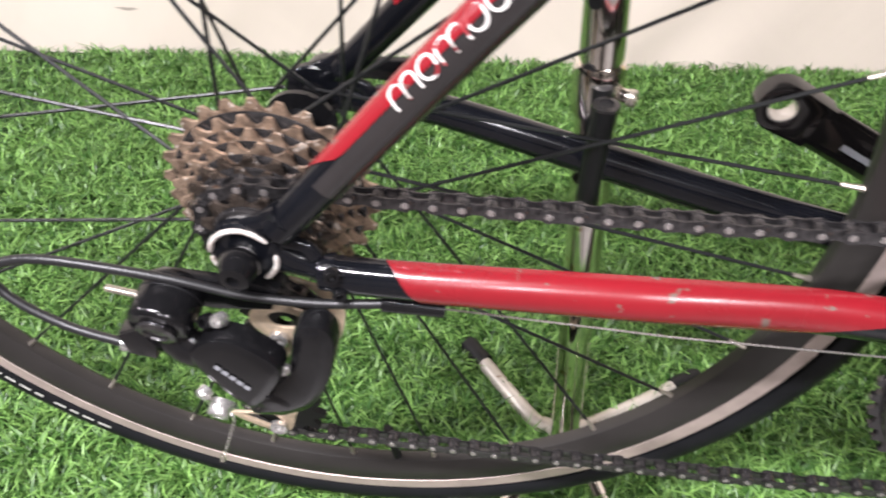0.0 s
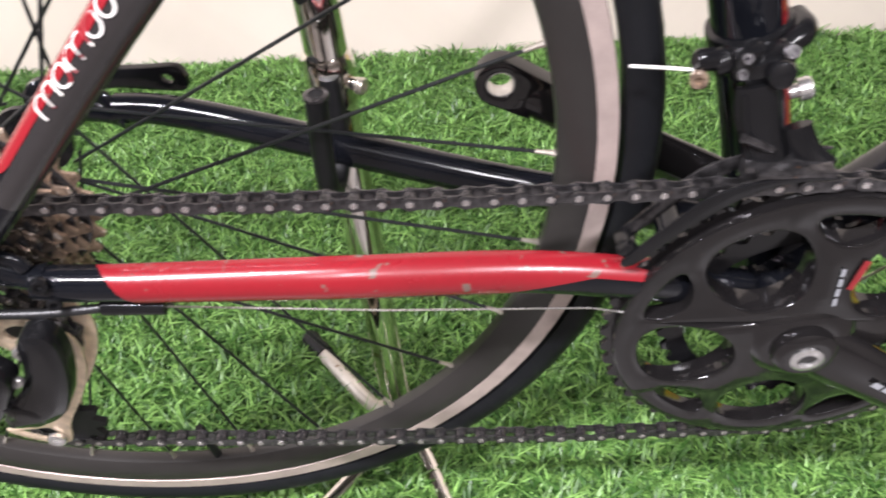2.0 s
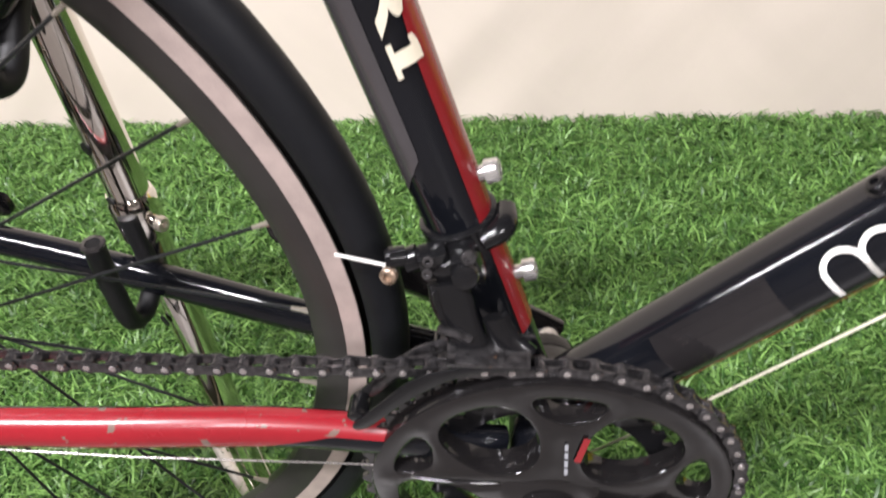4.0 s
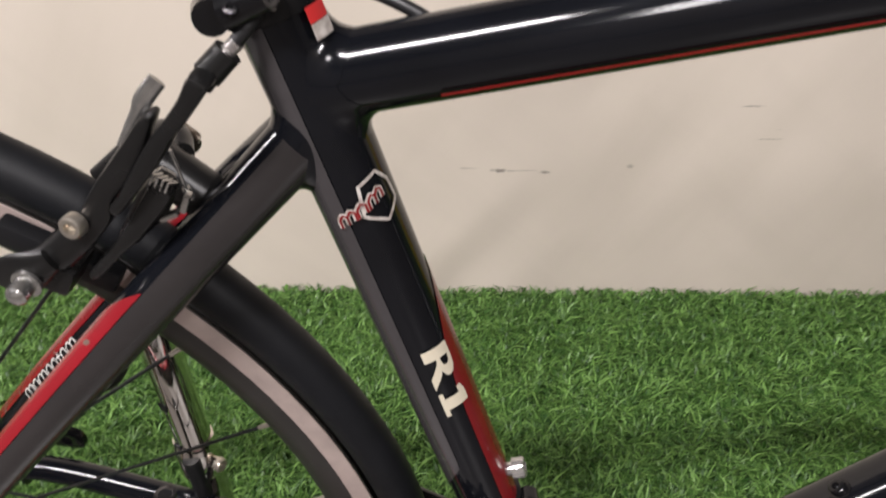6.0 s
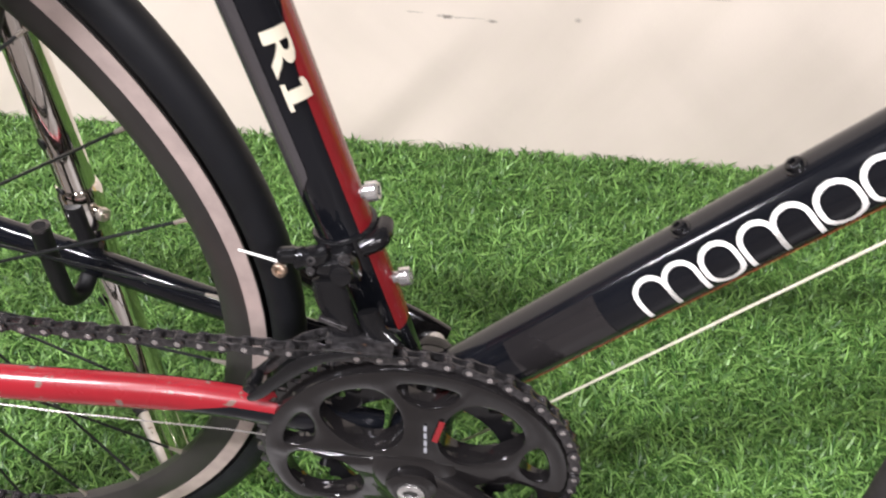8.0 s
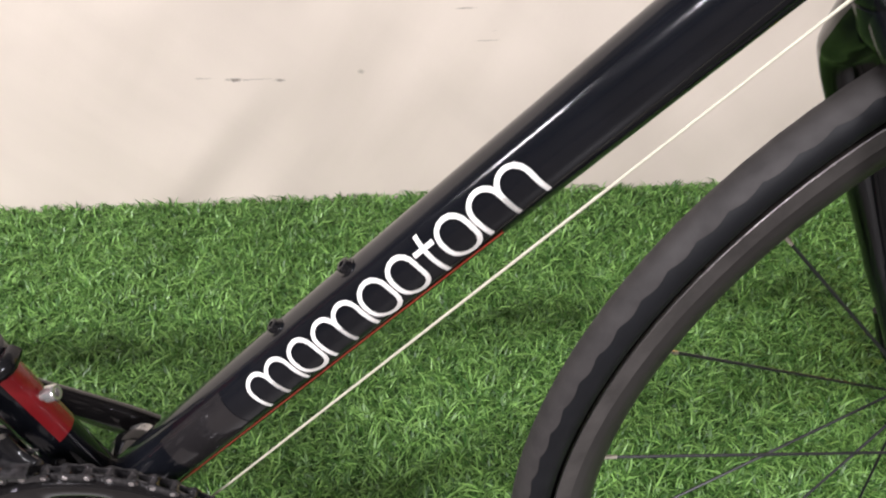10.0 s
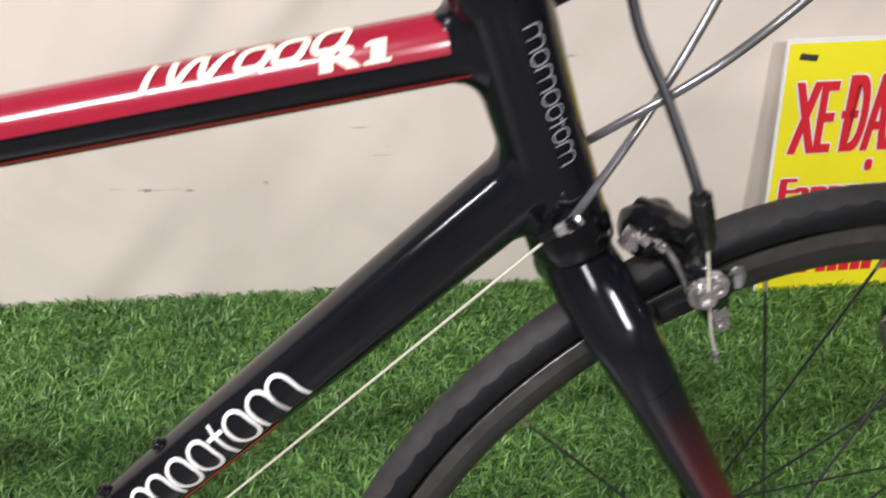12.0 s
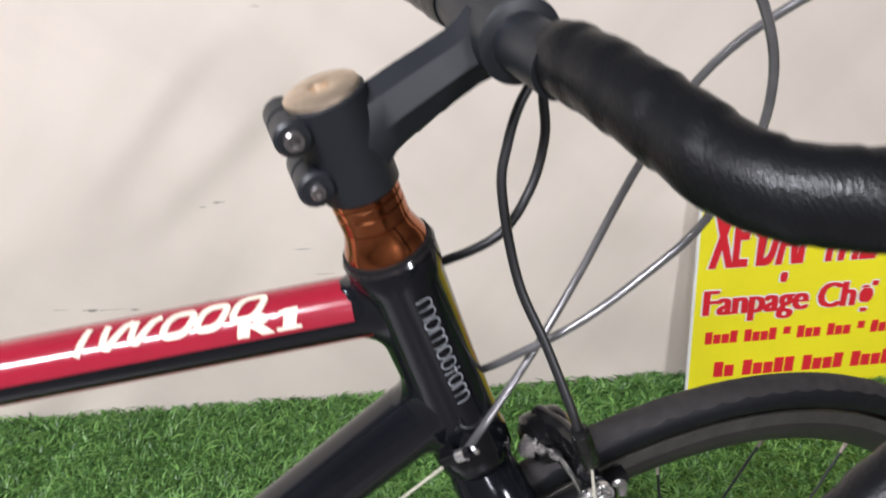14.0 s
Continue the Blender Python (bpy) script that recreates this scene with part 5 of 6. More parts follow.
def text_mesh(text):
    """Flat outline of words in the built-in font: points, faces and extents."""
    curve = bpy.data.curves.new("text", "FONT")
    curve.body, curve.size, curve.resolution_u = text, 1.0, 3
    temp = bpy.data.objects.new("text", curve)
    scene.collection.objects.link(temp)
    bpy.context.view_layer.update()
    mesh = bpy.data.meshes.new_from_object(temp.evaluated_get(bpy.context.evaluated_depsgraph_get()))
    bpy.data.objects.remove(temp)
    bm = bmesh.new()
    bm.from_mesh(mesh)
    for k in range(1, 10):
        bmesh.ops.bisect_plane(bm, geom=bm.verts[:] + bm.edges[:] + bm.faces[:], plane_co=(0, 0.073 * k, 0), plane_no=(0, 1, 0))
    bm.to_mesh(mesh)
    bm.free()
    pts = [(p.co.x, p.co.y) for p in mesh.vertices]
    low, high, top = min(p[0] for p in pts), max(p[0] for p in pts), max(p[1] for p in pts)
    return [((x - low) / (high - low), y / top) for x, y in pts], [tuple(f.vertices) for f in mesh.polygons]


def slab_r1():
    """The letter R of the built-in font and a block figure 1 with flag and foot."""
    pts, faces = text_mesh("R")
    pts = [(x * 0.56, y) for x, y in pts]

    def bar(u0, u1, v0, v1, rise=0.0):
        steps = max(1, round((v1 - v0) / 0.15))
        for k in range(steps):
            a, c = v0 + (v1 - v0) * k / steps, v0 + (v1 - v0) * (k + 1) / steps
            n = len(pts)
            pts.extend([(u0, a - rise), (u1, a), (u1, c), (u0, c - rise)])
            faces.append((n, n + 1, n + 2, n + 3))
    bar(0.80, 0.92, 0.17, 1.0)
    bar(0.70, 1.02, 0.0, 0.17)
    bar(0.70, 0.80, 0.82, 1.0, 0.10)
    return pts, faces


def text_on_tube(text, a, b, r, s0, mid, length, height, heavy, ref=(0, -1, 0), slant=0.0):
    """Words printed along a tube from a to b, made heavy by shifted copies."""
    way_, (pts, faces) = (b - a).normalized(), slab_r1() if text == "R1" else text_mesh(text)
    side = way_.cross(Vector(ref)).normalized()
    up_ = side.cross(way_).normalized()
    layers = []
    for k in range(5):
        verts = []
        for x, y in pts:
            ang, rr = radians(mid) + (y - 0.5) * height / r, r + 0.0008 + 0.00005 * k
            verts.append(tuple(a + way_ * (s0 + x * length + slant * y * height + heavy * (k - 2) / 2) + side * (rr * math.cos(ang)) + up_ * (rr * math.sin(ang))))
        layers.append((verts, faces))
    return join(*layers)


part("lettering", text_on_tube("R1", SEAT_TOP, SEAT_LOW, 0.016, (SEAT_TOP - on_seat(0.575)).length, 124, 0.038, 0.0125, 0.0012), CREAM_INK, seat_tube, "cream block print")
seat_mark([[(0.002, -0.006), (0.0085, -0.001), (0.006, 0.008), (-0.007, 0.010), (-0.013, 0.001), (-0.007, -0.007), (0.002, -0.006)]], 0.0014, 0.655, 38, WORN_INK, "pale outline shield print")
for ink, width, raised in ((WORN_INK, 0.0024, 0.0012), (DARK_RED, 0.0010, 0.0015)):
    for v0, w0 in ((0.0205, 0.0036), (0.0169, 0.0036), (0.0122, 0.0040), (0.0068, 0.0034), (0.0034, 0.0034)):
        rise = -0.0068 + 0.34 * (0.0205 - v0)
        arch_line = [(rise - 0.0026, v0), (rise + 0.0010, v0), (rise + 0.0026 + 0.17 * w0, v0 - w0 / 2), (rise + 0.0010 + 0.34 * w0, v0 - w0), (rise - 0.0026 + 0.34 * w0, v0 - w0)]
        part("decal_ring", strokes_on_tube(SEAT_LOW, SEAT_TOP, 0.016, 0.016, [arch_line], width, (0.655 - SEAT_LOW.z) / seat_way.z, 38, lift=raised), ink, seat_tube, "red arch with a pale outline")
for u0, ink in ((0.0035, RED_INK), (-0.0025, WORN_INK)):
    part("label", strokes_on_tube(SEAT_LOW, SEAT_TOP, 0.016, 0.016, [[(u0, 0.0045), (u0, 0.0015), (u0, -0.0015), (u0, -0.0045)]], 0.0058, (0.7215 - SEAT_LOW.z) / seat_way.z, 30, lift=0.0032), ink, seat_tube, "small red and white label")
lean = -0.55
word2 = [[(0.0, -0.0075), (0.0065, 0.0065)]]
for u in (0.0185, 0.0325):
    word2.append([(u + x - lean * y, y) for x, y in ((-0.0062, 0.0062), (-0.0030, -0.0050), (0.0005, -0.0058), (0.0035, 0.0040), (0.0065, 0.0058))])
word2 += [loop(u, v, w, h, 0.0040, -lean) for u, v, w, h in ((0.0505, -0.0005, 0.0125, 0.0110), (0.0670, 0.0, 0.0120, 0.0115), (0.0850, 0.0015, 0.0125, 0.0120))]
inked(lambda l, w: strokes_on_tube(TOP_A, TOP_B, 0.0160, 0.0160, l, w, 0.348, 66, ref=(0, 0, 1), lift=0.0013), word2, 0.0034, CREAM_INK, top_tube, "cream slanted decal stroke")
part("lettering", text_on_tube("R1", TOP_A, TOP_B, 0.016, 0.4270, 39, 0.028, 0.0100, 0.0016, (0, 0, 1), 0.25), CREAM_INK, top_tube, "cream slanted print")

# ---------------------------------------------------------------- seat clamp and post
clamp_at = on_seat(0.7330)
part("seatpost", tube([on_seat(0.700), on_seat(0.900)], 0.0150, 30), GREY_PAINT, bicycle, "dark grey seatpost")
seat_clamp = part("seat_clamp", join(lathe([(-0.0110, 0.0168), (-0.0104, 0.0181), (0.0085, 0.0184), (0.0104, 0.0176), (0.0108, 0.0150)], clamp_at + seat_way * 0.004, seat_way, 36),
                  tube([clamp_at - seat_front * 0.017 + Vector((0, -0.016, 0.001)), clamp_at - seat_front * 0.021 + Vector((0, 0.0, 0.000)), clamp_at - seat_front * 0.017 + Vector((0, 0.016, 0.001))], [0.0065, 0.0080, 0.0065], 16, smooth=4),
                  tube([clamp_at - seat_front * 0.010 + Vector((0, -0.019, 0.002)), clamp_at + seat_front * 0.006 + Vector((0, -0.0205, 0.004))], [0.0068, 0.0055], 16)), BLACK_ALLOY, bicycle, "glossy black two-bolt seat clamp")
part("clamp_bolt", bolt(clamp_at + seat_front * 0.005 + Vector((0, -0.0210, 0.004)), (seat_front.x * 0.8, -0.6, 0.2), 0.0042, 0.003), BOLT_STEEL, seat_clamp)
part("clamp_bolt", bolt(clamp_at - seat_front * 0.006 + Vector((0, -0.0250, 0.004)), (0.1, -0.7, 0.7), 0.0026, 0.0015), BLACK_ALLOY, seat_clamp)

# ---------------------------------------------------------------- rear brake
rear_brake = part("rear_brake", join(plate(smooth_line([(0.2535, 0.7021), (0.2581, 0.7025), (0.2560, 0.6977), (0.2506, 0.6884), (0.2419, 0.6766), (0.2336, 0.6682), (0.2318, 0.6619), (0.2272, 0.6558), (0.2154, 0.6447), (0.2126, 0.6463), (0.2179, 0.6559), (0.2188, 0.6620), (0.2275, 0.6739), (0.2375, 0.6851), (0.2470, 0.6952)], 3), [], -0.0360, -0.0270, 0.0016),
                  tube([(0.176, -0.0340, 0.6345), (0.190, -0.0350, 0.6385), (0.203, -0.0345, 0.6430), (0.2170, -0.0325, 0.6540)], [(0.0060, 0.0025), (0.0066, 0.0030), (0.0070, 0.0036), (0.0066, 0.0036)], 16, ref=(0, -1, 0), smooth=4)), SATIN_BLACK, bicycle, "black dual-pivot rim brake")
part("brake_arm", plate(smooth_line([(0.2759, 0.7183), (0.2818, 0.7146), (0.2787, 0.7107), (0.2711, 0.7020), (0.2651, 0.6962), (0.2598, 0.6892), (0.2513, 0.6793), (0.2429, 0.6708), (0.2362, 0.6649), (0.2339, 0.6679), (0.2393, 0.6737), (0.2479, 0.6850), (0.2551, 0.6941), (0.2629, 0.7022), (0.2701, 0.7103)], 3), [], -0.0395, -0.0300, 0.0018), SATIN_BLACK, rear_brake)
part("brake_lever", plate(smooth_line([(0.2516, 0.6765), (0.2563, 0.6721), (0.2542, 0.6669), (0.2406, 0.6525), (0.2289, 0.6429), (0.2170, 0.6321), (0.2136, 0.6344), (0.2240, 0.6446), (0.2373, 0.6595), (0.2452, 0.6700)], 3), [], -0.0350, -0.0250, 0.0018), SATIN_BLACK, rear_brake)
part("brake_arm", tube([(0.190, 0.0330, 0.6380), (0.220, 0.0340, 0.6580), (0.238, 0.0220, 0.6660), (0.246, 0.0060, 0.6660)], [(0.0060, 0.0035), (0.0075, 0.0045), (0.0065, 0.0050), (0.0050, 0.0045)], 20, ref=(0, 1, 0), smooth=6), SATIN_BLACK, rear_brake)
part("brake_centre", join(lathe([(-0.016, 0.0105), (0.010, 0.0105), (0.012, 0.0080)], (0.243, 0, 0.660), (-0.72, 0, 0.70), 24), tube([(0.2280, -0.0200, 0.6440), (0.2430, -0.0220, 0.6610), (0.2500, -0.0220, 0.6720)], [(0.0045, 0.005), (0.0066, 0.007), (0.0045, 0.005)], 18, ref=(0, -1, 0), smooth=4)), SATIN_BLACK, rear_brake)
part("barrel_adjuster", tube([(0.2740, -0.0255, 0.7105), (0.2765, -0.0250, 0.7130), (0.2768, -0.0250, 0.7133), (0.2850, -0.0225, 0.7205)], [0.0046, 0.0046, 0.0054, 0.0052], 16), SATIN_BLACK, rear_brake)
part("cable_ferrule", tube([(0.2850, -0.0225, 0.7205), (0.2885, -0.0218, 0.7235)], 0.0028, 12), PIN_STEEL, rear_brake)
part("quick_release_tab", tube([(0.2425, -0.0320, 0.6905), (0.2500, -0.0300, 0.7010), (0.2540, -0.0290, 0.7065), (0.2605, -0.0280, 0.7130)], [(0.0014, 0.0010), (0.0022, 0.0014), (0.0034, 0.0016), (0.0032, 0.0012)], 12, ref=(0, -1, 0), smooth=4), BRIGHT, rear_brake, "bright release tab")
part("spring", join(tube([(0.2470, -0.0230, 0.6735), (0.2510, -0.0235, 0.6760), (0.2540, -0.0225, 0.6720)], 0.0012, 8), tube([(0.2540, -0.0200, 0.6820), (0.2555, -0.0190, 0.6630)], 0.0008, 8), tube([(0.2555, -0.0190, 0.6650), (0.2560, -0.0185, 0.6600)], 0.0018, 8)), STEEL, rear_brake)
part("spring_clip", join(block(0.008, 0.005, 0.002, pose(0.2490, -0.0240, 0.6560, 0, -20, 0), 0.0006), block(0.0025, 0.005, 0.008, pose(0.2560, -0.0230, 0.6610, 0, 25, 0), 0.0006), *[tube([(0.2500 + 0.0016 * k, -0.0345, 0.6760 - 0.0012 * k), (0.2515 + 0.0016 * k, -0.0330, 0.6790 - 0.0012 * k), (0.2530 + 0.0016 * k, -0.0290, 0.6770 - 0.0012 * k)], 0.0006, 6) for k in range(4)]), BRIGHT, rear_brake)
part("pad_holder_end", tube([(0.180, -0.0390, 0.6380), (0.192, -0.0400, 0.6400), (0.204, -0.0390, 0.6450)], [(0.0070, 0.0022), (0.0092, 0.0026), (0.0050, 0.0022)], 16, ref=(0, -1, 0), smooth=4), SATIN_BLACK, rear_brake)
part("pad_nut", lathe([(0, 0.0062), (0.0016, 0.0062), (0.0020, 0.0044), (0.0085, 0.0044), (0.0105, 0.0026), (0.0110, 0.0005)], (0.1935, -0.0420, 0.6365), (-0.1, -1, -0.05), 16), BRIGHT, rear_brake)
part("cable_nut", lathe([(-0.0050, 0.0040), (-0.0042, 0.0058), (0.0030, 0.0062), (0.0040, 0.0050), (0.0060, 0.0040)], (0.2398, 0.0240, 0.6630), (0.75, -0.5, -0.35), 10), DARK_COG, rear_brake, "grimy cable nut")
part("brake_wire", tube([(0.2398, 0.0240, 0.6630), (0.2431, 0.0120, 0.6414)], 0.0009, 8), DARK_COG, rear_brake)
part("pivot_nut", bolt((0.2185, -0.0365, 0.6605), (-0.1, -1, 0.1), 0.0048, 0.005), NIPPLE, rear_brake)
for side in (-1, 1):
    part("brake_pad", block(0.052, 0.009, 0.011, Matrix.Translation((0.194, side * 0.0185, 0.6330)) @ Matrix.Rotation(radians(32), 4, "Y"), 0.002), SOFT_RUBBER, rear_brake)
    part("pad_holder", block(0.018, 0.022, 0.014, Matrix.Translation((0.199, side * 0.0270, 0.6350)) @ Matrix.Rotation(radians(32), 4, "Y"), 0.003), SATIN_BLACK, rear_brake)
part("rear_brake_housing", tube([(0.288, -0.0218, 0.7235), (0.296, -0.016, 0.7320), (0.297, 0.012, 0.738), (0.302, 0.024, 0.730), (0.318, 0.018, 0.729), (0.334, 0.010, 0.727), (0.354, 0.004, 0.718), (0.372, 0.000, 0.708)], 0.0026, 12, smooth=6), HOUSING_BLACK, bicycle, "black brake cable housing")


# ---------------------------------------------------------------- fork, headset, stem and bar (built straight, then steered)
def fork_material():
    m = material("fork_fade_paint", (0.0050, 0.0056, 0.0076), 0.12, vary=0.3, scale=25, coat=0.06, bump=0.00002, bump_scale=700, spec=0.38)
    nodes, links = m.node_tree.nodes, m.node_tree.links
    b = nodes["Principled BSDF"]
    old = b.inputs["Base Color"].links[0].from_socket
    where, split, fade, mix = nodes.new("ShaderNodeTexCoord"), nodes.new("ShaderNodeSeparateXYZ"), nodes.new("ShaderNodeMapRange"), nodes.new("ShaderNodeMix")
    links.new(where.outputs["Object"], split.inputs[0])
    links.new(split.outputs["Z"], fade.inputs["Value"])
    fade.inputs["From Min"].default_value, fade.inputs["From Max"].default_value = 0.590, 0.38
    mix.data_type = "RGBA"
    mix.inputs["B"].default_value = (0.135, 0.0060, 0.0065, 1)
    links.new(fade.outputs["Result"], mix.inputs["Factor"])
    links.new(old, mix.inputs["A"])
    links.new(mix.outputs["Result"], b.inputs["Base Color"])
    return m


FADE = fork_material()


def fork_at(s, f, y):
    return HEAD_LOW - STEER_AXIS * s + FORWARD * f + Vector((0, y, 0))


FORK_RADII = [(0.0190, 0.0160), (0.0208, 0.0166), (0.0202, 0.0142), (0.0178, 0.0124), (0.0152, 0.0114), (0.0128, 0.0100), (0.0105, 0.0075), (0.0085, 0.0065)]


def fork_line(side):
    """Straight blades that rake forward from the crown."""
    return [fork_at(0.006, -0.001, side * 0.003), fork_at(0.022, 0.000, side * 0.016), fork_at(0.040, 0.002, side * 0.032), fork_at(0.060, 0.005, side * 0.0420), fork_at(0.130, 0.016, side * 0.0480), fork_at(0.230, 0.032, side * 0.0530), fork_at(0.310, 0.0450, side * 0.0550), fork_at(0.368, 0.0535, side * 0.0550)]


def fork_leg(side):
    return tube(fork_line(side), FORK_RADII, 28, ref=(0, -1, 0), smooth=7)


def fork_flash(side):
    """The fading paint on the outer and front faces of a blade."""
    path = spline(fork_line(side), 6)
    radii = []
    for p, q in zip(FORK_RADII, FORK_RADII[1:]):
        for k in range(6):
            e = k / 6 * k / 6 * (3 - 2 * k / 6)
            radii.append(tuple(u + (v - u) * e for u, v in zip(p, q)))
    radii.append(FORK_RADII[-1])
    return shell(path, radii, lambda s: 66, lambda s: 235, s0=0.24, s1=0.97, lift=0.0002)


fork = part("fork", steered(join(lathe([(-0.036, 0.0080), (-0.031, 0.0150), (-0.020, 0.0195), (-0.006, 0.0212), (-0.0045, 0.0190)], HEAD_LOW, STEER_AXIS, 36))), BLACK_PAINT, bicycle, "black carbon fork fading to red")
for side in (-1, 1):
    leg = part("fork_leg", steered(fork_leg(side)), BLACK_PAINT, fork)
    if side < 0:
        part("red_flash", steered(fork_flash(side)), FADE, leg, "dark red paint fading out of the black")
    part("fork_end", steered(lathe([(-0.004, 0.0120), (0.004, 0.0120)], FRONT_AXLE + Vector((0, side * 0.055, 0)), (0, 1, 0), 24)), BLACK_ALLOY, leg)
part("skewer_nut", steered(lathe([(0, 0.010), (0.006, 0.010), (0.012, 0.0075)], FRONT_AXLE + Vector((0, -0.060, 0)), (0, -1, 0), 20)), BLACK_ALLOY, front_hub)
part("skewer_lever", steered(tube([FRONT_AXLE + Vector((0, 0.060, 0)), FRONT_AXLE + Vector((0, 0.074, 0.004)), FRONT_AXLE + Vector((-0.02, 0.078, 0.045))], [0.008, 0.007, 0.004], 14, smooth=4)), BLACK_ALLOY, front_hub)


def steerer(s):
    return HEAD_TOP + STEER_AXIS * s


headset = part("headset", steered(lathe([(0.0, 0.0222), (0.0035, 0.0222), (0.0040, 0.0200)], HEAD_TOP, STEER_AXIS, 40)), SOFT_RUBBER, bicycle)
part("upper_ring", lathe([(-0.0015, 0.0226), (0.0, 0.0236), (0.0018, 0.0226)], HEAD_TOP, STEER_AXIS, 40), GREY_PAINT, headset)
part("cone_spacer", steered(lathe([(0.0040, 0.0208), (0.0060, 0.0205), (0.0100, 0.0186), (0.0150, 0.0170), (0.0185, 0.0166), (0.0188, 0.0162)], HEAD_TOP, STEER_AXIS, 44)), COPPER, headset, "copper anodised tapered spacer")
for s0, s1 in ((0.0190, 0.0268), (0.0272, 0.0322), (0.0326, 0.0360)):
    part("spacer", steered(lathe([(s0 - 0.0001, 0.0161), (s0 + 0.0004, 0.0167), (s1 - 0.0004, 0.0167), (s1 + 0.0001, 0.0161)], HEAD_TOP, STEER_AXIS, 44)), COPPER, headset, "copper anodised spacer")
BAR = steerer(0.0791) + FORWARD * 0.0835
stem = part("stem", steered(join(lathe([(0.0362, 0.0170), (0.0372, 0.0183), (0.0560, 0.0186), (0.0840, 0.0186), (0.0850, 0.0172), (0.0850, 0.0150)], HEAD_TOP, STEER_AXIS, 40),
            tube([steerer(0.0610) + FORWARD * 0.008, steerer(0.0610).lerp(BAR, 0.30), steerer(0.0610).lerp(BAR, 0.74), steerer(0.0610).lerp(BAR, 0.90)], [(0.0170, 0.0215), (0.0150, 0.0165), (0.0145, 0.0150), (0.0190, 0.0185)], 8, ref=STEER_AXIS, smooth=3))), MATT_BLACK, bicycle, "matt black alloy stem")
part("face_plate", steered(lathe([(-0.0225, 0.0175), (-0.0215, 0.0188), (0.0215, 0.0188), (0.0225, 0.0175)], BAR, (0, 1, 0), 32)), MATT_BLACK, stem)
for s in (0.0520, 0.0775):
    lug = part("pinch_lug", steered(join(lathe([(-0.0165, 0.0070), (-0.0150, 0.0084), (-0.0015, 0.0084), (-0.0012, 0.0060), (0.0012, 0.0060), (0.0015, 0.0084), (0.0150, 0.0084), (0.0165, 0.0070)], steerer(s) - FORWARD * 0.0190, (0, 1, 0), 24))), MATT_BLACK, stem)
    part("pinch_bolt", steered(bolt(steerer(s) - FORWARD * 0.0190 + Vector((0, -0.0163, 0)), (0, -1, 0), 0.0046 if s > 0.07 else 0.0036, 0.0034)), BOLT_STEEL, stem, "steel hex socket bolt")
part("top_cap", steered(lathe([(0.0850, 0.0172), (0.0870, 0.0170), (0.0880, 0.0150), (0.0884, 0.0060), (0.0880, 0.0045), (0.0850, 0.0040), (0.0850, 0.0002)], HEAD_TOP, STEER_AXIS, 40)), GOLD_CAP, stem, "brushed gold top cap")


def bar_at(f, a, y):
    return BAR + FORWARD * f + STEER_AXIS * a + Vector((0, y, 0))


# one half of the compact drop bar as (ahead, up, out): straight top, forward bend, hook and tail
DROP = [(0.0, 0.0, 0.0), (0.0018, 0.0010, 0.0386), (0.0055, 0.0002, 0.0772), (0.0088, -0.0055, 0.1157), (0.0145, -0.0138, 0.1518), (0.0375, -0.0188, 0.1772), (0.0741, -0.0216, 0.1865),
        (0.0975, -0.0443, 0.1895), (0.0959, -0.0805, 0.1902), (0.0729, -0.1150, 0.1890), (0.0375, -0.1391, 0.1872), (-0.0016, -0.1528, 0.1895), (-0.0420, -0.1560, 0.1973)]
# the other half is turned up a little
FAR_DROP = [(0.0, 0.0, 0.0), (0.0, 0.0, 0.049), (0.0, 0.0, 0.098), (0.0, 0.0, 0.147), (0.01, 0.0018, 0.19), (0.033, 0.0059, 0.207), (0.0674, -0.0016, 0.208), (0.0882, -0.0315, 0.2089), (0.0844, -0.068, 0.2099), (0.058, -0.0916, 0.2109), (0.0139, -0.1069, 0.2129), (-0.0302, -0.1221, 0.2149), (-0.0743, -0.1374, 0.2169)]
BAR_LINE = {-1: DROP, 1: FAR_DROP}


def taped(side, start, total):
    """A bar wrapped in tape: the overlap of the winds shows as slanting ridges."""
    path = spline([bar_at(f, a, side * y) for f, a, y in BAR_LINE[side]], 12)
    verts, faces, n, d, rows = [], [], 30, 0.0, 0
    for i, (q, (t, sd, up_)) in enumerate(zip(path, frames_along(path, (0.3, -side * 0.2, 0.93)))):
        d += (q - path[i - 1]).length if i else 0.0
        if d < start:
            continue
        rows += 1
        for k in range(n):
            a = 2 * math.pi * k / n
            phase = ((d + 0.006 * math.sin(a)) / 0.0235) % 1.0
            r = 0.0143 + 0.0010 * phase + 0.0004 * noise.noise((d * 120, a * 2, 3.0))
            if d - start < 0.006:
                r *= 0.96
            verts.append(tuple(q + sd * (r * math.cos(a)) + up_ * (r * math.sin(a))))
    for i in range(rows - 1):
        for k in range(n):
            j = (k + 1) % n
            faces.append((i * n + k, i * n + j, (i + 1) * n + j, (i + 1) * n + k))
    faces += [tuple(range(n - 1, -1, -1)), tuple((rows - 1) * n + k for k in range(n))]
    return verts, faces


handlebar = part("handlebar", steered(tube([bar_at(0, 0, -0.06), bar_at(0, 0, -0.03), bar_at(0, 0, 0.03), bar_at(0, 0, 0.06)], 0.0130, 28)), MATT_BLACK, bicycle, "black drop handlebar")
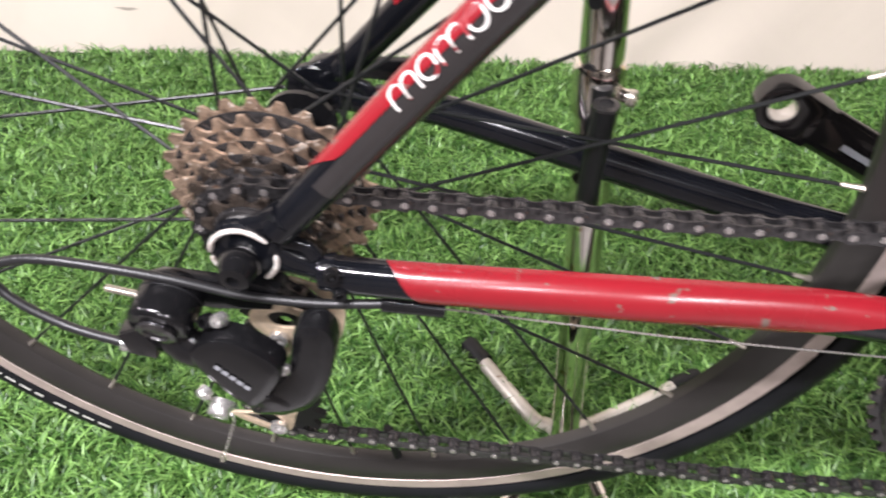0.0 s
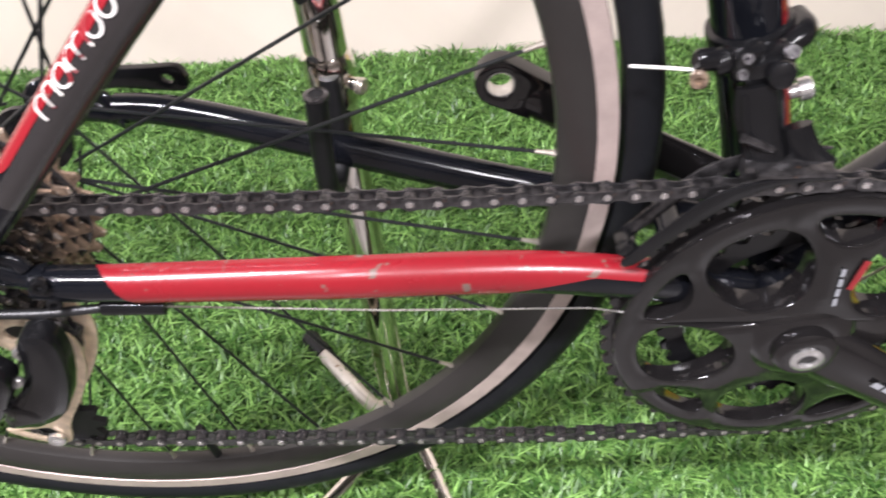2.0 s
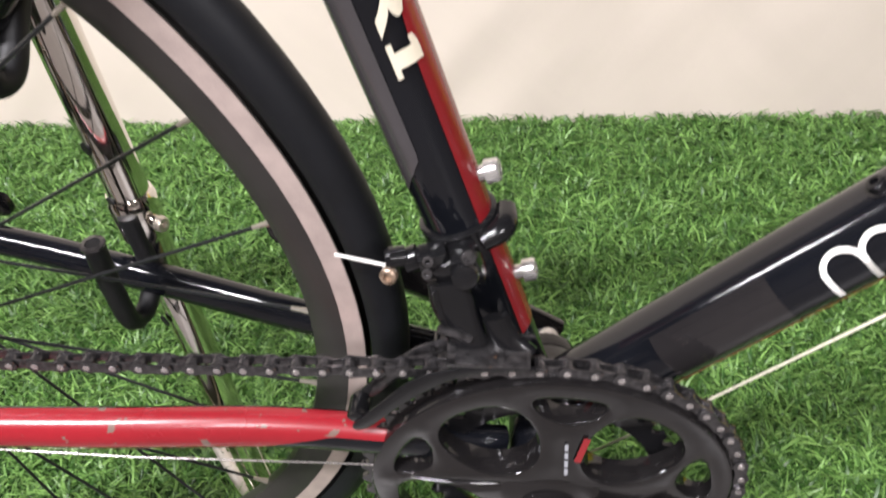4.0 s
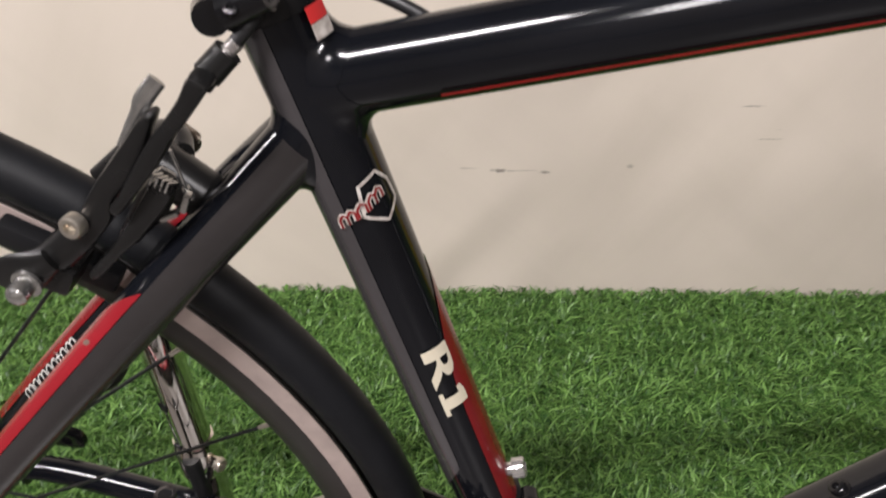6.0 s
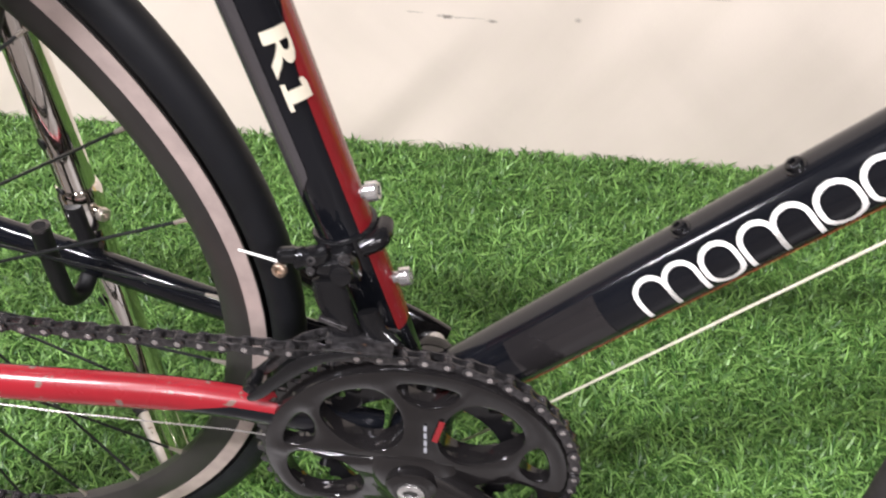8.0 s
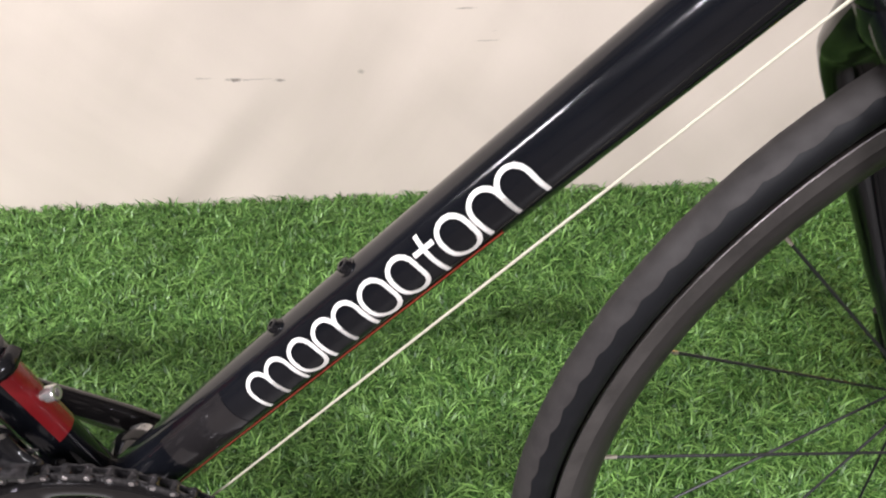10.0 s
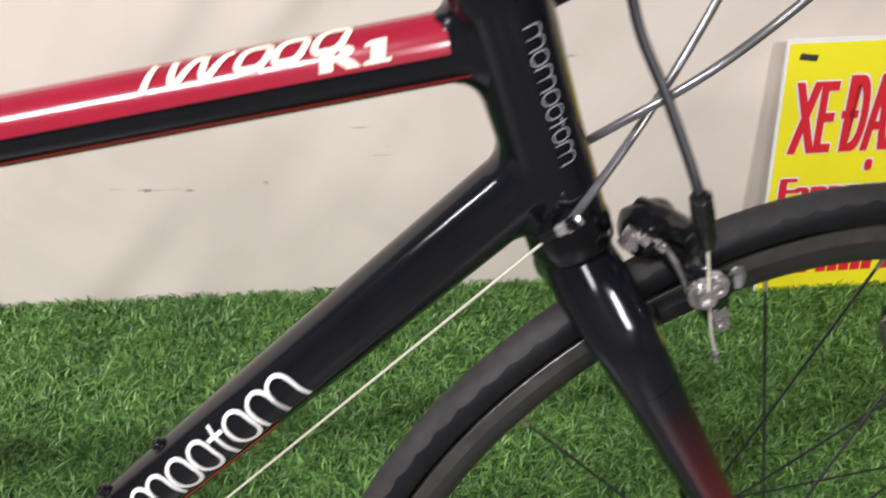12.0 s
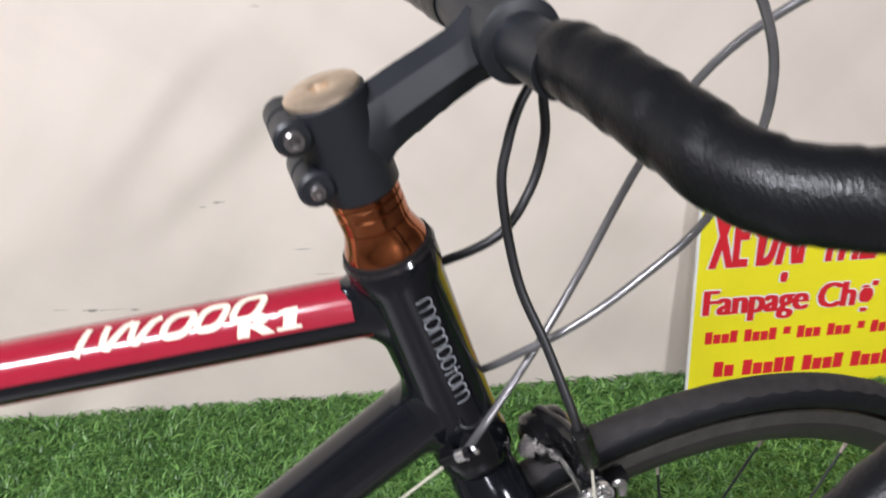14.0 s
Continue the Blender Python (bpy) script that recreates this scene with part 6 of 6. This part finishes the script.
for side in (-1, 1):
    wrap = part("bar_tape", steered(taped(side, 0.050, 0)), TAPE, handlebar, "shiny black wrapped bar tape")
    end, before = bar_at(*BAR_LINE[side][-1][:2], side * BAR_LINE[side][-1][2]), bar_at(*BAR_LINE[side][-2][:2], side * BAR_LINE[side][-2][2])
    part("bar_end_plug", steered(lathe([(-0.004, 0.0125), (0.001, 0.0136), (0.005, 0.0122), (0.0065, 0.0080)], end, end - before, 26)), BOLT_STEEL, wrap, "scuffed silver end plug")

# ---------------------------------------------------------------- front brake and front cables
front_brake = part("front_brake", tube([(0.8880, 0.0160, 0.6690), (0.8950, 0.0060, 0.6730), (0.9010, -0.0080, 0.6780), (0.9040, -0.0230, 0.6830), (0.9045, -0.0320, 0.6830)], [(0.0120, 0.0100), (0.0105, 0.0085), (0.0090, 0.0070), (0.0080, 0.0066), (0.0060, 0.0056)], 20, ref=(0, -1, 0.2), smooth=6), BLACK_ALLOY, bicycle, "black dual-pivot rim brake")
part("brake_arm", tube([(0.8920, 0.0120, 0.6560), (0.9020, 0.0060, 0.6560), (0.9110, -0.0080, 0.6540), (0.9150, -0.0290, 0.6560), (0.9190, -0.0280, 0.6430), (0.9260, -0.0215, 0.6270)], [(0.0120, 0.0080), (0.0115, 0.0066), (0.0110, 0.0060), (0.0100, 0.0050), (0.0088, 0.0048), (0.0070, 0.0050)], 20, ref=(0, -1, 0), smooth=6), BLACK_ALLOY, front_brake)
part("brake_arm", tube([(0.8880, 0.0120, 0.6640), (0.8960, 0.0280, 0.6560), (0.9080, 0.0400, 0.6440), (0.9180, 0.0440, 0.6240)], [(0.0095, 0.0070), (0.0095, 0.0060), (0.0085, 0.0055), (0.0070, 0.0050)], 20, ref=(0, 1, 0), smooth=6), BLACK_ALLOY, front_brake)
part("spring_cover", join(lathe([(-0.016, 0.0100), (-0.013, 0.0142), (-0.009, 0.0150), (0.006, 0.0150), (0.010, 0.0135), (0.013, 0.0090)], (0.8930, 0.0110, 0.6660), (0.93, 0.25, 0.10), 32), lathe([(-0.0015, 0.0154), (0.0015, 0.0154)], (0.8930, 0.0110, 0.6660), (0.93, 0.25, 0.10), 32)), BLACK_ALLOY, front_brake)
part("barrel_adjuster", tube([(0.8912, -0.0410, 0.7230), (0.8917, -0.0410, 0.7215), (0.8922, -0.0408, 0.7210), (0.8975, -0.0380, 0.7060), (0.8978, -0.0378, 0.7055), (0.9035, -0.0345, 0.6905), (0.9050, -0.0335, 0.6870)], [0.0034, 0.0040, 0.0052, 0.0056, 0.0048, 0.0050, 0.0040], 18), SATIN_BLACK, front_brake)
part("brake_wire", tube([(0.9045, -0.0340, 0.6890), (0.9065, -0.0390, 0.6740), (0.9085, -0.0430, 0.6590), (0.9150, -0.0430, 0.6340), (0.9203, -0.0421, 0.6200)], 0.0008, 8), WIRE, front_brake)
part("cable_crimp", tube([(0.9200, -0.0421, 0.6215), (0.9206, -0.0421, 0.6195), (0.9211, -0.0421, 0.6185), (0.9225, -0.0421, 0.6125)], [0.0012, 0.0024, 0.0019, 0.0019], 10), BRIGHT, front_brake)
part("anchor_bolt", join(bolt((0.9074, -0.0400, 0.6580), (-0.1, -0.9, 0.3), 0.0052, 0.0060), lathe([(-0.004, 0.0080), (0.0, 0.0080)], (0.9074, -0.0390, 0.6580), (-0.1, -0.9, 0.3), 20)), BRIGHT, front_brake, "bright cable anchor bolt")
part("clamp_nut", join(bolt((0.9150, -0.0360, 0.6605), (0, -0.95, 0.2), 0.0046, 0.0044), lathe([(-0.004, 0.0068), (0.0, 0.0068)], (0.9150, -0.0350, 0.6605), (0, -0.95, 0.2), 20)), BRIGHT, front_brake)
part("pad_bolt", join(bolt((0.9245, -0.0295, 0.6305), (0, -0.95, 0.2), 0.0042, 0.0060), lathe([(-0.004, 0.0060), (0.0, 0.0060)], (0.9250, -0.0275, 0.6310), (0, -0.95, 0.2), 20), lathe([(-0.004, 0.0050), (0.0, 0.0050)], (0.9215, -0.0320, 0.6390), (0, -0.95, 0.2), 20)), BRIGHT, front_brake)
part("release_tab", tube([(0.9190, -0.0370, 0.6720), (0.9235, -0.0360, 0.6710), (0.9260, -0.0350, 0.6650), (0.9270, -0.0345, 0.6590)], [(0.0024, 0.0014), (0.0032, 0.0016), (0.0034, 0.0016), (0.0026, 0.0014)], 12, ref=(0, -1, 0), smooth=4), BRIGHT, front_brake)
part("spring_bracket", join(block(0.010, 0.008, 0.012, pose(0.8790, 0.0000, 0.6665, 0, 25, 10), 0.0012), block(0.006, 0.006, 0.006, pose(0.8845, -0.0040, 0.6690, 0, 35, 0), 0.0012)), PIN_STEEL, front_brake, "dull grey spring bracket")
part("spring", join(tube([(0.8845, -0.0050, 0.6705), (0.8925, -0.0100, 0.6690), (0.9005, -0.0150, 0.6590), (0.9060, -0.0175, 0.6490), (0.9085, -0.0180, 0.6420)], [(0.0012, 0.0008), (0.0016, 0.0010), (0.0017, 0.0008), (0.0016, 0.0008), (0.0012, 0.0008)], 10, ref=(0, -1, 0), smooth=4), block(0.0070, 0.0050, 0.0055, pose(0.8925, -0.0095, 0.6680, 0, 35, 0), 0.0014)), BRIGHT, front_brake, "bright return spring")
for side in (-1, 1):
    part("brake_pad", moved(FRONT, block(0.050, 0.009, 0.011, Matrix.Rotation(radians(-(90 + 18)), 4, "Y") @ Matrix.Translation((0.308, side * 0.0175, 0)) @ Matrix.Rotation(radians(90), 4, "Y"), 0.002)), SOFT_RUBBER, front_brake)
part("brake_housing", tube([(0.8912, -0.0410, 0.7228), (0.8860, -0.0320, 0.7370), (0.8760, -0.0165, 0.7610), (0.8625, 0.0005, 0.7906), (0.8545, 0.0170, 0.8330), (0.8571, 0.0246, 0.8550), (0.8648, 0.0317, 0.8774), (0.8830, 0.0440, 0.8985), (0.8800, 0.0560, 0.9090), (0.8600, 0.0660, 0.9130)], 0.0026, 12, smooth=7), HOUSING_BLACK, bicycle, "black brake cable housing")
part("brake_housing", tube([(0.7600, 0.0230, 0.7690), (0.7900, 0.0270, 0.7740), (0.8201, 0.0250, 0.7850), (0.8534, 0.0178, 0.8063), (0.8721, 0.0305, 0.8260), (0.8795, 0.0391, 0.8522), (0.8770, 0.0420, 0.8778), (0.8820, 0.0470, 0.8960), (0.8800, 0.0580, 0.9070), (0.8620, 0.0700, 0.9120)], 0.0026, 12, smooth=7), HOUSING_BLACK, bicycle, "black brake cable housing")
part("shift_housing", tube([(0.8348, -0.0315, 0.7030), (0.8480, -0.0170, 0.7090), (0.8767, 0.0078, 0.7345), (0.9052, 0.0290, 0.7730), (0.9350, 0.0430, 0.8340), (0.9590, 0.0344, 0.8906), (0.9963, 0.0182, 0.9320), (1.0335, 0.0035, 0.9492)], 0.0024, 12, smooth=7), HOUSING, bicycle, "grey gear cable housing")
part("shift_housing", tube([(0.8250, 0.0209, 0.6893), (0.8385, 0.0197, 0.7074), (0.8568, 0.0045, 0.7311), (0.8953, -0.0014, 0.7600), (0.9310, 0.0052, 0.7850), (0.9568, 0.0070, 0.8130), (0.9746, 0.0060, 0.8568), (0.9735, 0.0039, 0.8965), (0.9587, 0.0020, 0.9299), (0.9382, -0.0007, 0.9505)], 0.0024, 12, smooth=7), HOUSING, bicycle, "grey gear cable housing")

# small marks on the wheels
def tyre_bars(m, spans, r, y, mat, parent, label=""):
    for a0, a1 in spans:
        part("printed_bar", moved(m, arc_bar(a0, a1, r, 0.0048, y)), mat, parent, label)


def arc_bar(a0, a1, r, h, y):
    verts, faces = [], []
    for k in range(6):
        a = radians(a0 + (a1 - a0) * k / 5)
        for rr, yy in ((r - h / 2, y - 0.0001), (r + h / 2, y + 0.0006)):
            verts.append((rr * math.cos(a), yy, rr * math.sin(a)))
    for k in range(5):
        faces.append((2 * k, 2 * k + 1, 2 * k + 3, 2 * k + 2))
    return verts, faces


tyre_bars(REAR, ((-142.5, -141.2), (-140.6, -139.2), (-138.6, -137.0), (-136.4, -135.2), (-133.6, -132.0), (-131.4, -130.2), (-129.6, -128.0), (-127.4, -125.6)), 0.3200, -0.0123, WHITE_INK, rear_tyre, "white sidewall print")
part("valve", moved(REAR, lathe([(0.246, 0.0030), (0.250, 0.0042), (0.262, 0.0042), (0.270, 0.0032), (0.285, 0.0032)], (0, 0, 0), (math.cos(radians(-83)), 0, math.sin(radians(-83))), 14)), SOFT_RUBBER, rear_rim, "black valve cap")
for a0, a1, mat in ((38.6, 46.0, BLUE_PLASTIC), (36.6, 38.2, SIGN_WHITE), (33.8, 36.2, BLUE_PLASTIC)):
    part("rim_sticker", moved(FRONT, arc_bar(a0, a1, 0.2925, 0.0090, -0.0099)), mat, front_rim, "blue and white rim sticker")


# ---------------------------------------------------------------- stand
stand = tagged(new("bicycle_stand"), "chromed steel bicycle stand with rubber hooks on the turf", "stand")
post = part("post", tube([(0.166, 0.084, 0.020), (0.164, 0.080, 0.30), (0.160, 0.078, 0.60)], 0.0125, 26, smooth=4), CHROME, stand)
for z in (0.300, 0.330, 0.405, 0.445, 0.520, 0.555):
    part("pin_hole", lathe([(0, 0.0042), (0.0008, 0.0042)], (0.1625 - 0.0066, 0.079 - 0.0104, z), (-0.53, -0.84, 0), 14), SOFT_RUBBER, post)
sleeve = part("sleeve", join(lathe([(0, 0.0135), (0.004, 0.0150), (0.030, 0.0150), (0.034, 0.0135)], (0.1625, 0.079, 0.372), (0, 0, 1), 26), tube([(0.172, 0.074, 0.388), (0.180, 0.070, 0.388)], 0.0040, 12)), CHROME, stand)
part("set_screw", bolt((0.179, 0.070, 0.388), (0.9, -0.4, 0), 0.0050, 0.0045), NIPPLE, sleeve)
hook = part("hook", tube([(0.164, 0.066, 0.398), (0.164, 0.066, 0.360), (0.163, 0.058, 0.342), (0.161, 0.045, 0.335), (0.1595, 0.032, 0.343), (0.161, 0.028, 0.375), (0.164, 0.026, 0.412)], 0.0062, 16, smooth=6), SOFT_RUBBER, stand, "black rubber-sleeved hook under the chainstay")
part("end_washer", lathe([(0, 0.0040), (0, 0.0070), (0.0014, 0.0070), (0.0018, 0.0042), (-0.004, 0.0040)], (0.164, 0.026, 0.4110), (0.02, 0, 1), 20), GREASE_STEEL, hook, "dark steel end ring")
part("hook", tube([(0.160, 0.072, 0.548), (0.158, 0.056, 0.530), (0.156, 0.040, 0.512), (0.1535, 0.029, 0.5115), (0.1520, 0.025, 0.5230)], 0.0075, 16, smooth=6), SOFT_RUBBER, stand, "black rubber-sleeved hook behind the seatstay")
for pts in ([(0.166, 0.085, 0.022), (0.150, 0.095, 0.020), (0.134, 0.104, 0.020), (0.072, 0.178, 0.020)],
            [(0.168, 0.088, 0.022), (0.204, 0.108, 0.020), (0.285, 0.162, 0.018)],
            [(0.163, 0.075, 0.022), (0.134, 0.034, 0.020), (0.060, -0.055, 0.018)],
            [(0.169, 0.078, 0.022), (0.188, 0.052, 0.020), (0.232, -0.060, 0.018)]):
    leg = part("leg", tube(pts, 0.0072, 16, smooth=6), STAND_PAINT if pts[-1][1] > 0 else CHROME, stand)
    a, b = Vector(pts[-2]), Vector(pts[-1])
    way = (b - a).normalized()
    part("rubber_cap", lathe([(-0.024, 0.0092), (0.002, 0.0095), (0.006, 0.0080)], b, way, 18), SOFT_RUBBER, leg)

# ---------------------------------------------------------------- sign
SIGN_TL = Vector((1.3195, 0.701, 0.4640))
SIGN_X = Vector((1.0, 0.004, 0.012)).normalized()
SIGN_DOWN = Vector((0.105, -0.075, -0.99)).normalized()
SIGN_N = SIGN_X.cross(SIGN_DOWN).normalized()
if SIGN_N.y > 0:
    SIGN_N = -SIGN_N
SIGN_W, SIGN_H = 0.62, 0.455


def on_sign(u, v, lift=0.0):
    return SIGN_TL + SIGN_X * u + SIGN_DOWN * v + SIGN_N * lift


def sign_panel(u0, v0, u1, v1, lift0, lift1):
    corners = [(u0, v0), (u1, v0), (u1, v1), (u0, v1)]
    verts = [tuple(on_sign(u, v, l)) for l in (lift0, lift1) for u, v in corners]
    return verts, [(0, 1, 2, 3), (7, 6, 5, 4), (0, 4, 5, 1), (1, 5, 6, 2), (2, 6, 7, 3), (3, 7, 4, 0)]


sign = part("advertising_sign", sign_panel(0, 0, SIGN_W, SIGN_H, -0.002, 0.002), SIGN_WHITE)
tagged(sign, "yellow printed shop sign with red Vietnamese lettering leaning on the wall", "sign")
part("yellow_face", sign_panel(0.004, 0.006, SIGN_W - 0.004, SIGN_H, 0.0018, 0.0024), SIGN_YELLOW, sign)
part("fastener", moved(Matrix.Translation(on_sign(0.034, 0.027, 0.0030)), block(0.027, 0.0022, 0.0100, pose(0, 0, 0, 0, 8, 0), 0.001)), FRONT_TRACK, sign, "dull brown metal fastener")


def lettering(text, u, v, height, width, mat, lift, spread, name):
    """Printed words, made heavy by laying shifted copies over one another."""
    curve = bpy.data.curves.new(name, "FONT")
    curve.body, curve.size, curve.resolution_u = text, 1.0, 3
    temp = bpy.data.objects.new(name, curve)
    scene.collection.objects.link(temp)
    bpy.context.view_layer.update()
    mesh = bpy.data.meshes.new_from_object(temp.evaluated_get(bpy.context.evaluated_depsgraph_get()))
    bpy.data.objects.remove(temp)
    cap = height / 0.73
    low, high = min(p.co.x for p in mesh.vertices), max(p.co.x for p in mesh.vertices)
    squeeze = width / ((high - low) * cap)
    layers = []
    for k, (du, dv) in enumerate(spread):
        layers.append(([tuple(on_sign(u + (p.co.x - low) * cap * squeeze + du, v - p.co.y * cap + dv, lift + 0.00012 * k)) for p in mesh.vertices], [tuple(f.vertices) for f in mesh.polygons]))
    return part(name, join(*layers), mat, sign)


for text, u, v, h, wide, heavy in (("XE ĐẠP THỂ", 0.024, 0.184, 0.127, 0.290, 0.0031), ("Fanpage Chợ", 0.021, 0.279, 0.054, 0.310, 0.0031)):
    edge = heavy + 0.0024
    lettering(text, u, v, h, wide, SIGN_WHITE, 0.0026, [(-edge, 0.002), (-heavy, -0.002), (0, 0.002), (0, -0.002), (heavy, 0.002), (edge, -0.002)], "lettering_outline")
    lettering(text, u, v, h, wide, SIGN_RED, 0.0040, [(-heavy, 0), (-heavy / 2, 0), (0, 0), (heavy / 2, 0), (heavy, 0)], "lettering")
for v, height, first, words in ((0.316, 0.026, 0.028, (4, 4, 1, 3, 3, 1, 4, 3)), (0.384, 0.034, 0.050, (2, 5, 4, 4))):
    # lines of small print as plain bars
    u = first
    for count in words:
        for k in range(count):
            low = 0.24 * height if k % 4 in (1, 2) else 0.0
            part("printed_bar", sign_panel(u, v + low, u + height * 0.50, v + height if count > 1 else v + height * 0.6, 0.0024, 0.0032), SIGN_RED, sign)
            u += height * 0.59
        u += height * 0.42
